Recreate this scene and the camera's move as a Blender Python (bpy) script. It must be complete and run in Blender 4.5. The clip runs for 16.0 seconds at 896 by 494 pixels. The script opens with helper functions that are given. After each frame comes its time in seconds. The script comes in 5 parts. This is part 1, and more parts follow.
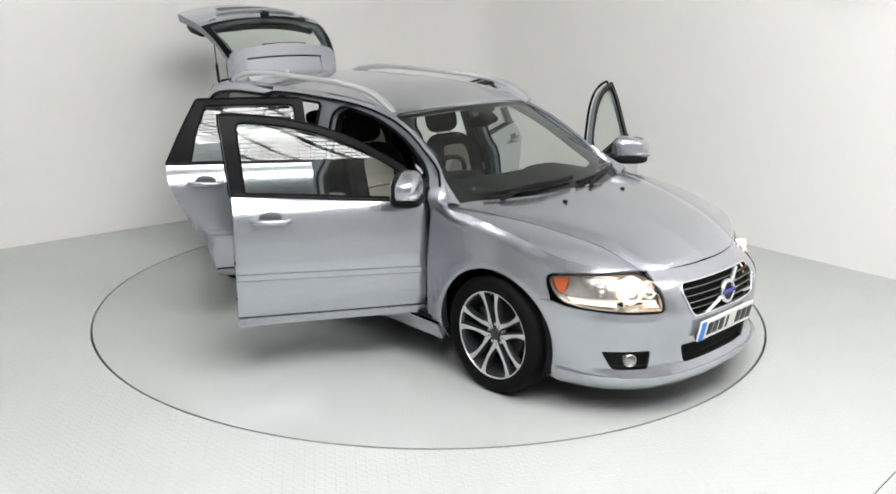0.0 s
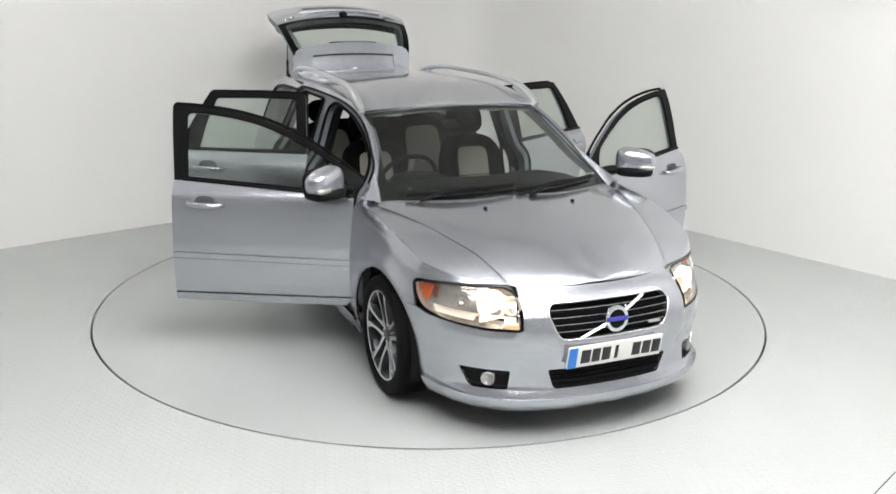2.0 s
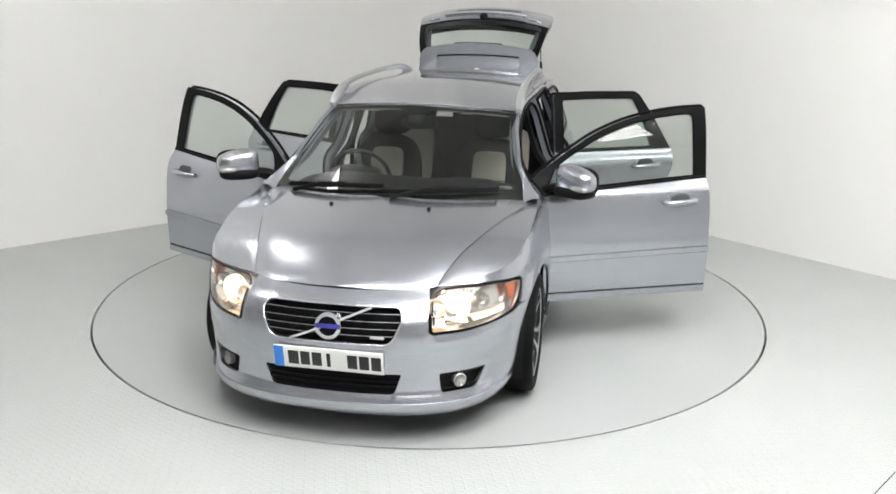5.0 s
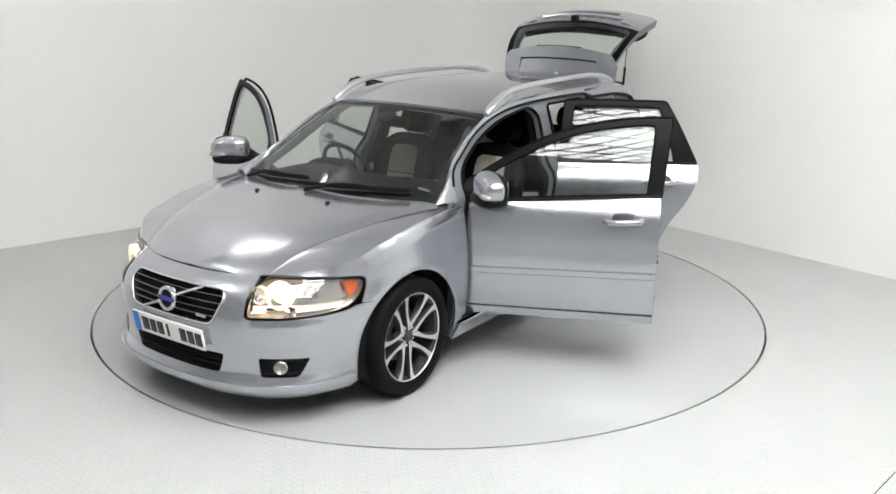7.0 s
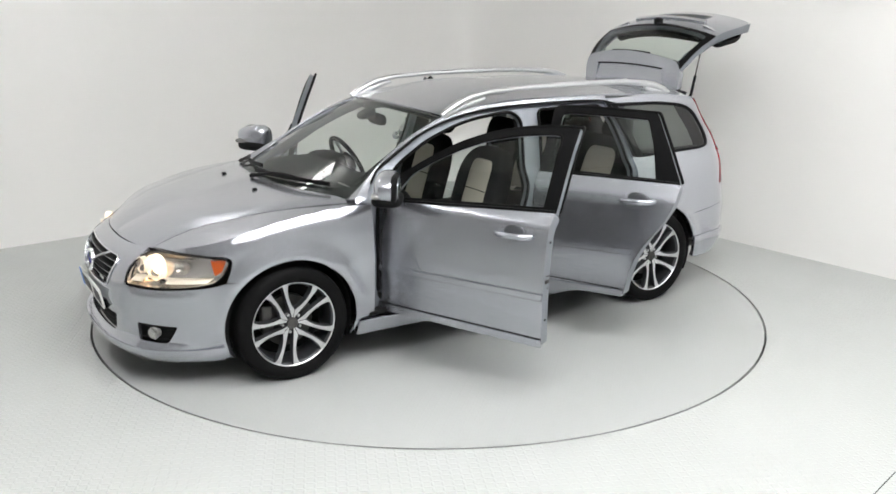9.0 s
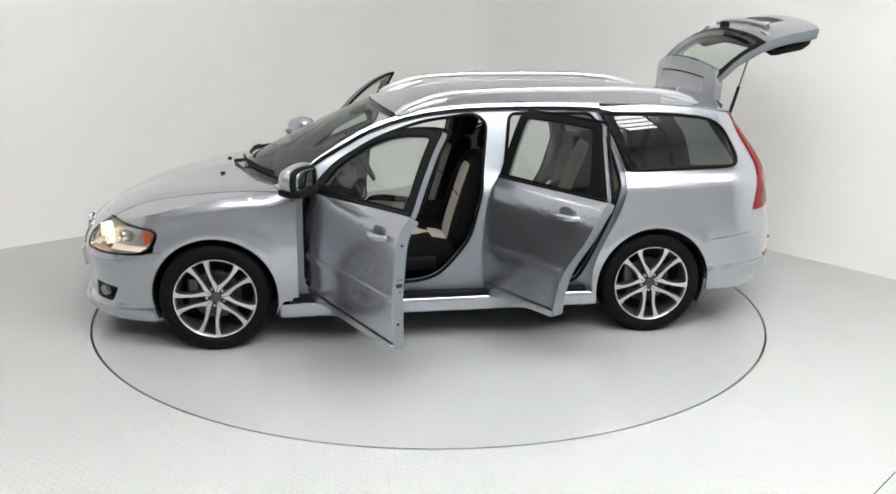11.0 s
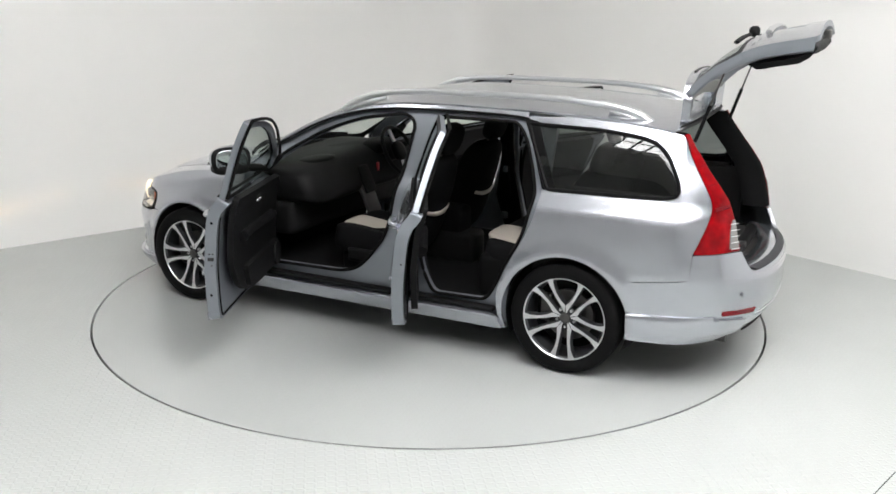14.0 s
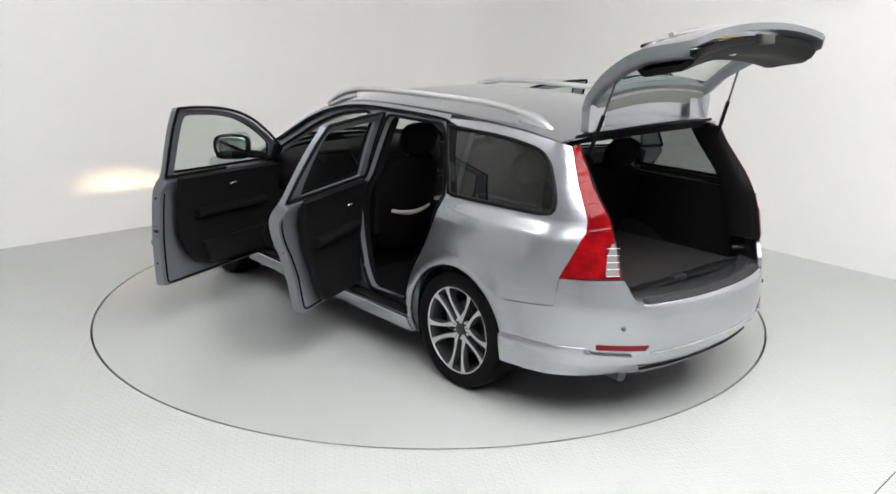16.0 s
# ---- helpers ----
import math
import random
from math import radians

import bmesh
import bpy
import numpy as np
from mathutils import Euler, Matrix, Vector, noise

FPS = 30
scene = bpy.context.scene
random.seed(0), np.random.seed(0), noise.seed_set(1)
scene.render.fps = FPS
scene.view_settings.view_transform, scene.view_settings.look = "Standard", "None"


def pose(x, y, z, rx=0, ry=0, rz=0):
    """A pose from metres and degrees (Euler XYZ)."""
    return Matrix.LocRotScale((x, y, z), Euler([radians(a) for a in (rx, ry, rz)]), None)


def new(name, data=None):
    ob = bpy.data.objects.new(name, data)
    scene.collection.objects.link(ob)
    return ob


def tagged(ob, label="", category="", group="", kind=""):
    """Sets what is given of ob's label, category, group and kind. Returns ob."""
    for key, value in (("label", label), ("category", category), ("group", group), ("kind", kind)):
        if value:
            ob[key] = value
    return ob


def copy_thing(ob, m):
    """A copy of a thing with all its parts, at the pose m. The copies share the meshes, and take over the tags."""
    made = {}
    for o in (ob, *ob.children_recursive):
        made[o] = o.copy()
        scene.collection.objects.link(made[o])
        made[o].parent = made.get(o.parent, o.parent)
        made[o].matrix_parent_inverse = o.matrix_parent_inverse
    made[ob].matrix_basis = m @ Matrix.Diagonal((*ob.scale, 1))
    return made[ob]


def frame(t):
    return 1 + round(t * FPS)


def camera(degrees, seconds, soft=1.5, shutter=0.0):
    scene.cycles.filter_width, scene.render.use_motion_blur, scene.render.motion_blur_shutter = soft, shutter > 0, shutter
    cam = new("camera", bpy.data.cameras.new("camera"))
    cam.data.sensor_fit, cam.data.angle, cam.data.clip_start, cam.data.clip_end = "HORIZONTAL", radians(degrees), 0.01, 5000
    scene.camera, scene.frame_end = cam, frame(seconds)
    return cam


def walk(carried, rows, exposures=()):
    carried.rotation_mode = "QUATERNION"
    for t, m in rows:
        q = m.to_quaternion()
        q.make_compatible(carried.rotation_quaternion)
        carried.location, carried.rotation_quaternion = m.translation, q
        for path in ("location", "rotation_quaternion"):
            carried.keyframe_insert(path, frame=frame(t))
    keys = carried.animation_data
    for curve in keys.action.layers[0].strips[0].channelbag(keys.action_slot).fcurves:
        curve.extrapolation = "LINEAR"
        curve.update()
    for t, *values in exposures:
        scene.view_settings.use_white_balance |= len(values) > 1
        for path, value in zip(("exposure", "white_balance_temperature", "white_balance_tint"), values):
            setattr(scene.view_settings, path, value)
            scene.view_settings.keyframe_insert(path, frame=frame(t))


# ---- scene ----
cam = camera(53.18, 16.0, soft=1.6)
CAM = pose(0, -5.977, 2.026, 90 - 15.676, -0.808, -0.861)
walk(cam, [(0.0, CAM), (16.0, CAM)], exposures=[(0.0, 0.0), (16.0, 0.0)])

# ---- light ----
world = bpy.data.worlds.new("world")
scene.world = world
world.use_nodes = True
world.node_tree.nodes["Background"].inputs[0].default_value = (0.8, 0.85, 0.9, 1)
world.node_tree.nodes["Background"].inputs[1].default_value = 0.02
PANEL_GLOW = 13.5
HEADLAMP_GLOW = 2.4
BEAM_GLOW = 40000.0


# ---- materials ----
def material(name, color, rough=0.5, metal=0.0, coat=0.0, vary=0.06, scale=6.0, bump=0.0, bump_scale=200.0, emit=0.0,
             glow=None, specular=0.5):
    """A painted, plastic, cloth or metal surface with variation at two scales."""
    m = bpy.data.materials.new(name)
    m.use_nodes = True
    t = m.node_tree
    b = t.nodes["Principled BSDF"]
    b.inputs["Roughness"].default_value = rough
    b.inputs["Metallic"].default_value = metal
    b.inputs["Coat Weight"].default_value = coat
    b.inputs["Coat Roughness"].default_value = 0.03
    b.inputs["Specular IOR Level"].default_value = specular
    geo = t.nodes.new("ShaderNodeTexCoord")
    big = t.nodes.new("ShaderNodeTexNoise")
    big.inputs["Scale"].default_value = scale
    big.inputs["Detail"].default_value = 5
    t.links.new(geo.outputs["Object"], big.inputs["Vector"])
    ramp = t.nodes.new("ShaderNodeMapRange")
    ramp.inputs["To Min"].default_value, ramp.inputs["To Max"].default_value = 1 - vary, 1 + vary
    t.links.new(big.outputs["Fac"], ramp.inputs["Value"])
    mix = t.nodes.new("ShaderNodeVectorMath")
    mix.operation = "SCALE"
    mix.inputs[0].default_value = color
    t.links.new(ramp.outputs["Result"], mix.inputs["Scale"])
    t.links.new(mix.outputs["Vector"], b.inputs["Base Color"])
    if bump:
        fine = t.nodes.new("ShaderNodeTexNoise")
        fine.inputs["Scale"].default_value = bump_scale
        fine.inputs["Detail"].default_value = 3
        t.links.new(geo.outputs["Object"], fine.inputs["Vector"])
        bp = t.nodes.new("ShaderNodeBump")
        bp.inputs["Strength"].default_value = bump
        bp.inputs["Distance"].default_value = 0.002
        t.links.new(fine.outputs["Fac"], bp.inputs["Height"])
        t.links.new(bp.outputs["Normal"], b.inputs["Normal"])
    if emit:
        b.inputs["Emission Color"].default_value = (*(glow or color), 1)
        b.inputs["Emission Strength"].default_value = emit
    return m


def glass_material(name, tint, rough=0.0, see=0.8, gloss_face=0.085):
    """Thin glass: a clear sheet that lets light through in its tint and mirrors by its angle."""
    m = bpy.data.materials.new(name)
    m.use_nodes = True
    t = m.node_tree
    t.nodes.remove(t.nodes["Principled BSDF"])
    clear = t.nodes.new("ShaderNodeBsdfTransparent")
    clear.inputs["Color"].default_value = (*[c * see for c in tint], 1)
    gloss = t.nodes.new("ShaderNodeBsdfGlossy")
    gloss.inputs["Roughness"].default_value = rough
    lw = t.nodes.new("ShaderNodeLayerWeight")
    lw.inputs["Blend"].default_value = 0.5
    pw = t.nodes.new("ShaderNodeMath")
    pw.operation = "POWER"
    pw.inputs[1].default_value = 5.0
    t.links.new(lw.outputs["Facing"], pw.inputs[0])
    fres = t.nodes.new("ShaderNodeMapRange")
    fres.inputs["To Min"].default_value, fres.inputs["To Max"].default_value = gloss_face, 0.9
    t.links.new(pw.outputs[0], fres.inputs["Value"])
    mix = t.nodes.new("ShaderNodeMixShader")
    t.links.new(fres.outputs[0], mix.inputs[0])
    t.links.new(clear.outputs[0], mix.inputs[1])
    t.links.new(gloss.outputs[0], mix.inputs[2])
    t.links.new(mix.outputs[0], t.nodes["Material Output"].inputs["Surface"])
    return m


def floor_material(name, color, turn, relief=0.6, gloss=(0.26, 0.5)):
    """Painted tread plate: raised lozenges in two directions, scuffed paint, soft sheen."""
    m = material(name, color, rough=0.38, vary=0.03, scale=1.3)
    t = m.node_tree
    b = t.nodes["Principled BSDF"]
    co = t.nodes.new("ShaderNodeTexCoord")
    heights = []
    for angle, shift in ((turn + 45, 0.0), (turn - 45, 0.5)):
        mp = t.nodes.new("ShaderNodeMapping")
        mp.inputs["Rotation"].default_value = (0, 0, radians(angle))
        mp.inputs["Scale"].default_value = (22, 22, 22)
        mp.inputs["Location"].default_value = (shift, shift, 0)
        t.links.new(co.outputs["Object"], mp.inputs["Vector"])
        fr = t.nodes.new("ShaderNodeVectorMath")
        fr.operation = "FRACTION"
        t.links.new(mp.outputs[0], fr.inputs[0])
        sub = t.nodes.new("ShaderNodeVectorMath")
        sub.operation = "SUBTRACT"
        sub.inputs[1].default_value = (0.5, 0.5, 0)
        t.links.new(fr.outputs[0], sub.inputs[0])
        mul = t.nodes.new("ShaderNodeVectorMath")
        mul.operation = "MULTIPLY"
        mul.inputs[1].default_value = (1.0, 3.2, 0)
        t.links.new(sub.outputs[0], mul.inputs[0])
        ln = t.nodes.new("ShaderNodeVectorMath")
        ln.operation = "LENGTH"
        t.links.new(mul.outputs[0], ln.inputs[0])
        mr = t.nodes.new("ShaderNodeMapRange")
        mr.inputs["From Min"].default_value, mr.inputs["From Max"].default_value = 0.25, 0.48
        mr.inputs["To Min"].default_value, mr.inputs["To Max"].default_value = 1.0, 0.0
        t.links.new(ln.outputs["Value"], mr.inputs["Value"])
        heights.append(mr)
    mx = t.nodes.new("ShaderNodeMath")
    mx.operation = "MAXIMUM"
    t.links.new(heights[0].outputs[0], mx.inputs[0])
    t.links.new(heights[1].outputs[0], mx.inputs[1])
    bp = t.nodes.new("ShaderNodeBump")
    bp.inputs["Strength"].default_value = relief
    bp.inputs["Distance"].default_value = 0.0022
    t.links.new(mx.outputs[0], bp.inputs["Height"])
    t.links.new(bp.outputs["Normal"], b.inputs["Normal"])
    wear = t.nodes.new("ShaderNodeTexNoise")
    wear.inputs["Scale"].default_value = 2.2
    wear.inputs["Detail"].default_value = 8
    t.links.new(co.outputs["Object"], wear.inputs["Vector"])
    rr = t.nodes.new("ShaderNodeMapRange")
    rr.inputs["To Min"].default_value, rr.inputs["To Max"].default_value = gloss
    t.links.new(wear.outputs["Fac"], rr.inputs["Value"])
    t.links.new(rr.outputs[0], b.inputs["Roughness"])
    return m


def paint_material():
    """Silver metallic lacquer: fine flake under a clear coat."""
    m = material("silver_paint", (0.44, 0.454, 0.497), rough=0.3, metal=0.9, coat=1.0, vary=0.015, scale=3)
    t = m.node_tree
    b = t.nodes["Principled BSDF"]
    co = t.nodes.new("ShaderNodeTexCoord")
    flake = t.nodes.new("ShaderNodeTexNoise")
    flake.inputs["Scale"].default_value = 900
    t.links.new(co.outputs["Object"], flake.inputs["Vector"])
    rr = t.nodes.new("ShaderNodeMapRange")
    rr.inputs["To Min"].default_value, rr.inputs["To Max"].default_value = 0.2, 0.32
    t.links.new(flake.outputs["Fac"], rr.inputs["Value"])
    t.links.new(rr.outputs[0], b.inputs["Roughness"])
    return m


PAINT = paint_material()
# the body silver again, with the shade of jambs and edges put into its colour
JAMB = material("shaded_jamb_silver", (0.25, 0.268, 0.298), 0.42, 0.7, 0.2)
HANDLECUP = material("shaded_handle_paint", (0.11, 0.115, 0.125), 0.4, 0.6)
BLACK = material("black_plastic", (0.008, 0.008, 0.0084), 0.5, specular=0.10, bump=0.15, bump_scale=500)
GLOSSBLACK = material("black_gloss_trim", (0.006, 0.006, 0.0064), 0.35, specular=0.07)
RUBBER = material("black_rubber", (0.006, 0.006, 0.006), 0.75, specular=0.06)
TYRE = material("tyre_rubber", (0.006, 0.006, 0.0063), 0.62, specular=0.07, bump=0.25, bump_scale=90, vary=0.2)
CLOTH = material("black_cloth", (0.006, 0.006, 0.0066), 0.9, specular=0.06, bump=0.3, bump_scale=600, vary=0.15)
BEIGE = material("beige_cloth", (0.42, 0.38, 0.33), 0.85, bump=0.3, bump_scale=500, vary=0.08)
CARPET = material("dark_carpet", (0.007, 0.007, 0.0074), 0.95, specular=0.04, bump=0.6, bump_scale=700, vary=0.2)
STEPGREY = material("grey_step_rubber", (0.032, 0.033, 0.037), 0.6, specular=0.25, bump=0.3, bump_scale=300)
BOOTCARPET = material("grey_boot_carpet", (0.032, 0.031, 0.031), 0.95, specular=0.05, bump=0.6, bump_scale=700, vary=0.15)
LINER = material("grey_headliner", (0.34, 0.34, 0.32), 0.9, bump=0.2, bump_scale=500)
CHROME = material("bright_chrome", (0.75, 0.76, 0.78), 0.12, 1.0, vary=0.02)
SATIN = material("satin_aluminium", (0.66, 0.67, 0.68), 0.3, 0.9, vary=0.03)
WHEELFACE = material("machined_wheel_face", (0.60, 0.605, 0.615), 0.30, 0.85, vary=0.05)
RIMDARK = material("grey_wheel_paint", (0.055, 0.057, 0.062), 0.32, 0.6)
STEEL = material("brake_steel", (0.10, 0.098, 0.095), 0.45, 0.9, vary=0.15, scale=20)
RED = material("red_lamp_plastic", (0.20, 0.0010, 0.003), 0.05, specular=0.2, vary=0.95, scale=17, bump=0.12, bump_scale=30)
DARKRED = material("dark_red_reflector", (0.16, 0.002, 0.006), 0.2, specular=0.3)
ORANGE = material("orange_lamp_plastic", (0.62, 0.10, 0.012), 0.15, coat=0.6, bump=0.3, bump_scale=120)
WHITELAMP = material("clear_ribbed_lamp", (0.34, 0.34, 0.33), 0.15, 0.5, coat=0.6, bump=0.3, bump_scale=60)
REFLECTOR = material("lamp_reflector", (0.66, 0.63, 0.59), 0.2, 0.8, bump=0.6, bump_scale=45)
LAMPGLOW = material("lit_headlamp", (1, 0.9, 0.75), 0.3, emit=HEADLAMP_GLOW, glow=(1.0, 0.80, 0.55))
BEAM = material("lamp_filament", (1, 0.9, 0.75), 0.3, emit=BEAM_GLOW, glow=(1.0, 0.66, 0.33))
BEAM.cycles.emission_sampling = "FRONT"
SIDEGLOW = material("lit_lamp_bowl", (0.9, 0.8, 0.65), 0.3, emit=0.7, glow=(1.0, 0.80, 0.58))
LAMPGLOW.cycles.emission_sampling = "FRONT"
SIDEGLOW.cycles.emission_sampling = "FRONT"
DIMGLOW = material("warm_lamp_bowl", (0.85, 0.78, 0.66), 0.3, 0.3, emit=0.16, glow=(1.0, 0.80, 0.58))
DIMGLOW.cycles.emission_sampling = "NONE"
PLATEWHITE = material("white_plate", (0.75, 0.75, 0.72), 0.35)
PLATEYELLOW = material("yellow_plate", (0.75, 0.52, 0.03), 0.35)
PLATEBLUE = material("blue_plate_band", (0.03, 0.2, 0.65), 0.35)
INK = material("black_ink", (0.012, 0.012, 0.013), 0.4)
EMBLEMBLUE = material("blue_enamel", (0.05, 0.05, 0.3), 0.25)
PAPER = material("white_paper", (0.8, 0.8, 0.78), 0.7)
REDTAG = material("red_fabric", (0.45, 0.02, 0.03), 0.7)
GLASS = glass_material("window_glass", (0.86, 0.93, 0.88), see=0.86, gloss_face=0.08)
TINTED = glass_material("tinted_window_glass", (0.46, 0.51, 0.49), see=0.52)
LENS = glass_material("lamp_lens", (1, 1, 1), see=0.97)
MIRROR = material("mirror_glass", (0.5, 0.53, 0.55), 0.02, 1.0, vary=0.0)
# grey for the unseen walls, chosen to darken what the car's flanks reflect
GREYWALL = material("unseen_wall_grey", (0.42, 0.42, 0.42), 0.8, vary=0.03, scale=0.7, bump=0.08, bump_scale=60)
WALL = material("white_wall_paint", (0.82, 0.815, 0.80), 0.75, vary=0.015, scale=0.7, bump=0.08, bump_scale=60)
CEILING = material("white_ceiling_paint", (0.78, 0.78, 0.77), 0.9)
FLOOR = floor_material("white_tread_plate", (0.425, 0.440, 0.431), 38.0)
TABLE = floor_material("white_turntable_plate", (0.392, 0.405, 0.397), 0.0, 0.12, (0.10, 0.24))
GAP = material("dark_gap", (0.03, 0.03, 0.03), 0.9)
PANEL = material("lit_light_panel", (1, 1, 1), 0.5, emit=PANEL_GLOW, glow=(1.0, 0.99, 0.985))
PANELFRAME = material("black_light_frame", (0.03, 0.03, 0.03), 0.6)


# ---- mesh helpers ----
def mesh_of(name, verts, faces, mats, smooth=True, normals=None, slots=None):
    me = bpy.data.meshes.new(name)
    me.from_pydata([tuple(map(float, v)) for v in verts], [], faces)
    for m in mats if isinstance(mats, (list, tuple)) else [mats]:
        me.materials.append(m)
    if slots is not None:
        me.polygons.foreach_set("material_index", slots)
    me.polygons.foreach_set("use_smooth", [smooth] * len(me.polygons))
    me.update()
    if normals is not None:
        me.normals_split_custom_set([tuple(map(float, n)) for n in normals])
    return me


def part(name, me, parent, label="", m=None):
    ob = new(name, me)
    ob.parent = parent
    if m is not None:
        ob.matrix_basis = m
    return tagged(ob, label)


def from_bm(name, bm, mat, angle=35):
    me = bpy.data.meshes.new(name)
    bm.to_mesh(me)
    bm.free()
    me.materials.append(mat)
    me.polygons.foreach_set("use_smooth", [True] * len(me.polygons))
    me.set_sharp_from_angle(angle=radians(angle))
    return me


def rbox(name, size, r, mat, at=(0, 0, 0), turn=(0, 0, 0), seg=3, taper=None):
    """A block with rounded edges; taper scales its top in x and y."""
    bm = bmesh.new()
    bmesh.ops.create_cube(bm, size=1)
    bmesh.ops.scale(bm, vec=size, verts=bm.verts)
    if taper:
        for v in bm.verts:
            if v.co.z > 0:
                v.co.x *= taper[0]
                v.co.y *= taper[1]
    bmesh.ops.bevel(bm, geom=list(bm.edges), offset=min(r, 0.49 * min(size)), segments=seg, profile=0.5, affect="EDGES")
    bmesh.ops.transform(bm, matrix=pose(*at, *turn), verts=bm.verts)
    return from_bm(name, bm, mat)


def tube(name, pts, r, mat, n=10, flat=1.0, closed=False):
    """A round bar along points; flat squeezes its height."""
    pts = [Vector(p) for p in pts]
    verts, faces = [], []
    for i, p in enumerate(pts):
        a = pts[i - 1] if (i or closed) else p
        b = pts[(i + 1) % len(pts)] if (i < len(pts) - 1 or closed) else p
        d = (b - a).normalized()
        up = Vector((0, 0, 1)) if abs(d.z) < 0.95 else Vector((1, 0, 0))
        sx = d.cross(up).normalized()
        sz = sx.cross(d)
        rr = r[i] if isinstance(r, (list, tuple)) else r
        for k in range(n):
            w = 2 * math.pi * k / n
            verts.append(p + sx * (rr * math.cos(w)) + sz * (rr * flat * math.sin(w)))
    rings = len(pts)
    for i in range(rings if closed else rings - 1):
        for k in range(n):
            j = (i + 1) % rings
            faces.append((i * n + k, i * n + (k + 1) % n, j * n + (k + 1) % n, j * n + k))
    if not closed:
        faces.append(tuple(range(n))[::-1])
        faces.append(tuple((rings - 1) * n + k for k in range(n)))
    me = mesh_of(name, verts, faces, mat)
    me.set_sharp_from_angle(angle=radians(50))
    return me


def lathe(name, profile, mat, n=48, axis="y", angle=40):
    """A turned shape: profile of (radius, along) about the y axis."""
    verts, faces = [], []
    for r, h in profile:
        for k in range(n):
            w = 2 * math.pi * k / n
            verts.append((r * math.cos(w), h, r * math.sin(w)))
    for i in range(len(profile) - 1):
        for k in range(n):
            q = (k + 1) % n
            faces.append((i * n + k, i * n + q, (i + 1) * n + q, (i + 1) * n + k))
    me = mesh_of(name, verts, faces, mat)
    me.set_sharp_from_angle(angle=radians(angle))
    return me


def blob(name, size, mat, power=2.6, at=(0, 0, 0), turn=(0, 0, 0), n=24, shape=None):
    """A rounded pillow or shell: a ball squared by power; shape bends it."""
    verts, faces = [], []
    rows = n // 2

    def sp(a):
        return math.copysign(abs(a) ** (2 / power), a)

    for i in range(rows + 1):
        la = -math.pi / 2 + math.pi * i / rows
        for k in range(n):
            lo = 2 * math.pi * k / n
            p = [sp(math.cos(la)) * sp(math.cos(lo)) * size[0] / 2, sp(math.cos(la)) * sp(math.sin(lo)) * size[1] / 2,
                 sp(math.sin(la)) * size[2] / 2]
            if shape:
                p = shape(*p)
            verts.append(pose(*at, *turn) @ Vector(p))
    for i in range(rows):
        for k in range(n):
            q = (k + 1) % n
            faces.append((i * n + k, i * n + q, (i + 1) * n + q, (i + 1) * n + k))
    return mesh_of(name, verts, faces, mat)


def joined(name, meshes):
    """Several meshes as one."""
    bm = bmesh.new()
    mats, slots = [], []
    for me in meshes:
        before = len(bm.faces)
        bm.from_mesh(me)
        bm.faces.ensure_lookup_table()
        for m in me.materials:
            if m not in mats:
                mats.append(m)
        own = [mats.index(m) for m in me.materials]
        for f in bm.faces[before:]:
            f.material_index = own[min(f.material_index, len(own) - 1)]
    out = bpy.data.meshes.new(name)
    bm.to_mesh(out)
    bm.free()
    for m in mats:
        out.materials.append(m)
    out.set_sharp_from_angle(angle=radians(40))
    return out


# ---- curves and patches ----
def curve(*pairs):
    """A smooth function through (x, y) pairs."""
    xs = np.array([p[0] for p in pairs], float)
    ys = np.array([p[1] for p in pairs], float)
    h = np.diff(xs)
    d = np.diff(ys) / h
    m = np.zeros(len(xs))
    m[0], m[-1] = d[0], d[-1]
    for i in range(1, len(xs) - 1):
        if d[i - 1] * d[i] > 0:
            w1, w2 = 2 * h[i] + h[i - 1], h[i] + 2 * h[i - 1]
            m[i] = (w1 + w2) / (w1 / d[i - 1] + w2 / d[i])

    def f(x):
        x = min(max(x, xs[0]), xs[-1])
        i = min(max(int(np.searchsorted(xs, x)) - 1, 0), len(xs) - 2)
        u = (x - xs[i]) / h[i]
        return float((2 * u ** 3 - 3 * u ** 2 + 1) * ys[i] + (u ** 3 - 2 * u ** 2 + u) * h[i] * m[i]
                     + (3 * u ** 2 - 2 * u ** 3) * ys[i + 1] + (u ** 3 - u ** 2) * h[i] * m[i + 1])
    return f


def step(a, b, x):
    u = min(max((x - a) / (b - a), 0.0), 1.0)
    return u * u * (3 - 2 * u)


def rounded(pts, r, n=4):
    """A closed outline with its corners rounded; a point may carry its own radius."""
    out = []
    k = len(pts)
    for i in range(k):
        p = Vector(pts[i][:2])
        a, b = Vector(pts[i - 1][:2]), Vector(pts[(i + 1) % k][:2])
        rr = pts[i][2] if len(pts[i]) > 2 else r
        da, db = a - p, b - p
        ra, rb = min(rr, da.length * 0.45), min(rr, db.length * 0.45)
        pa, pb = p + da.normalized() * ra, p + db.normalized() * rb
        for j in range(n + 1):
            u = j / n
            out.append(tuple(pa * (1 - u) ** 2 + p * (2 * u * (1 - u)) + pb * u ** 2))
    return out


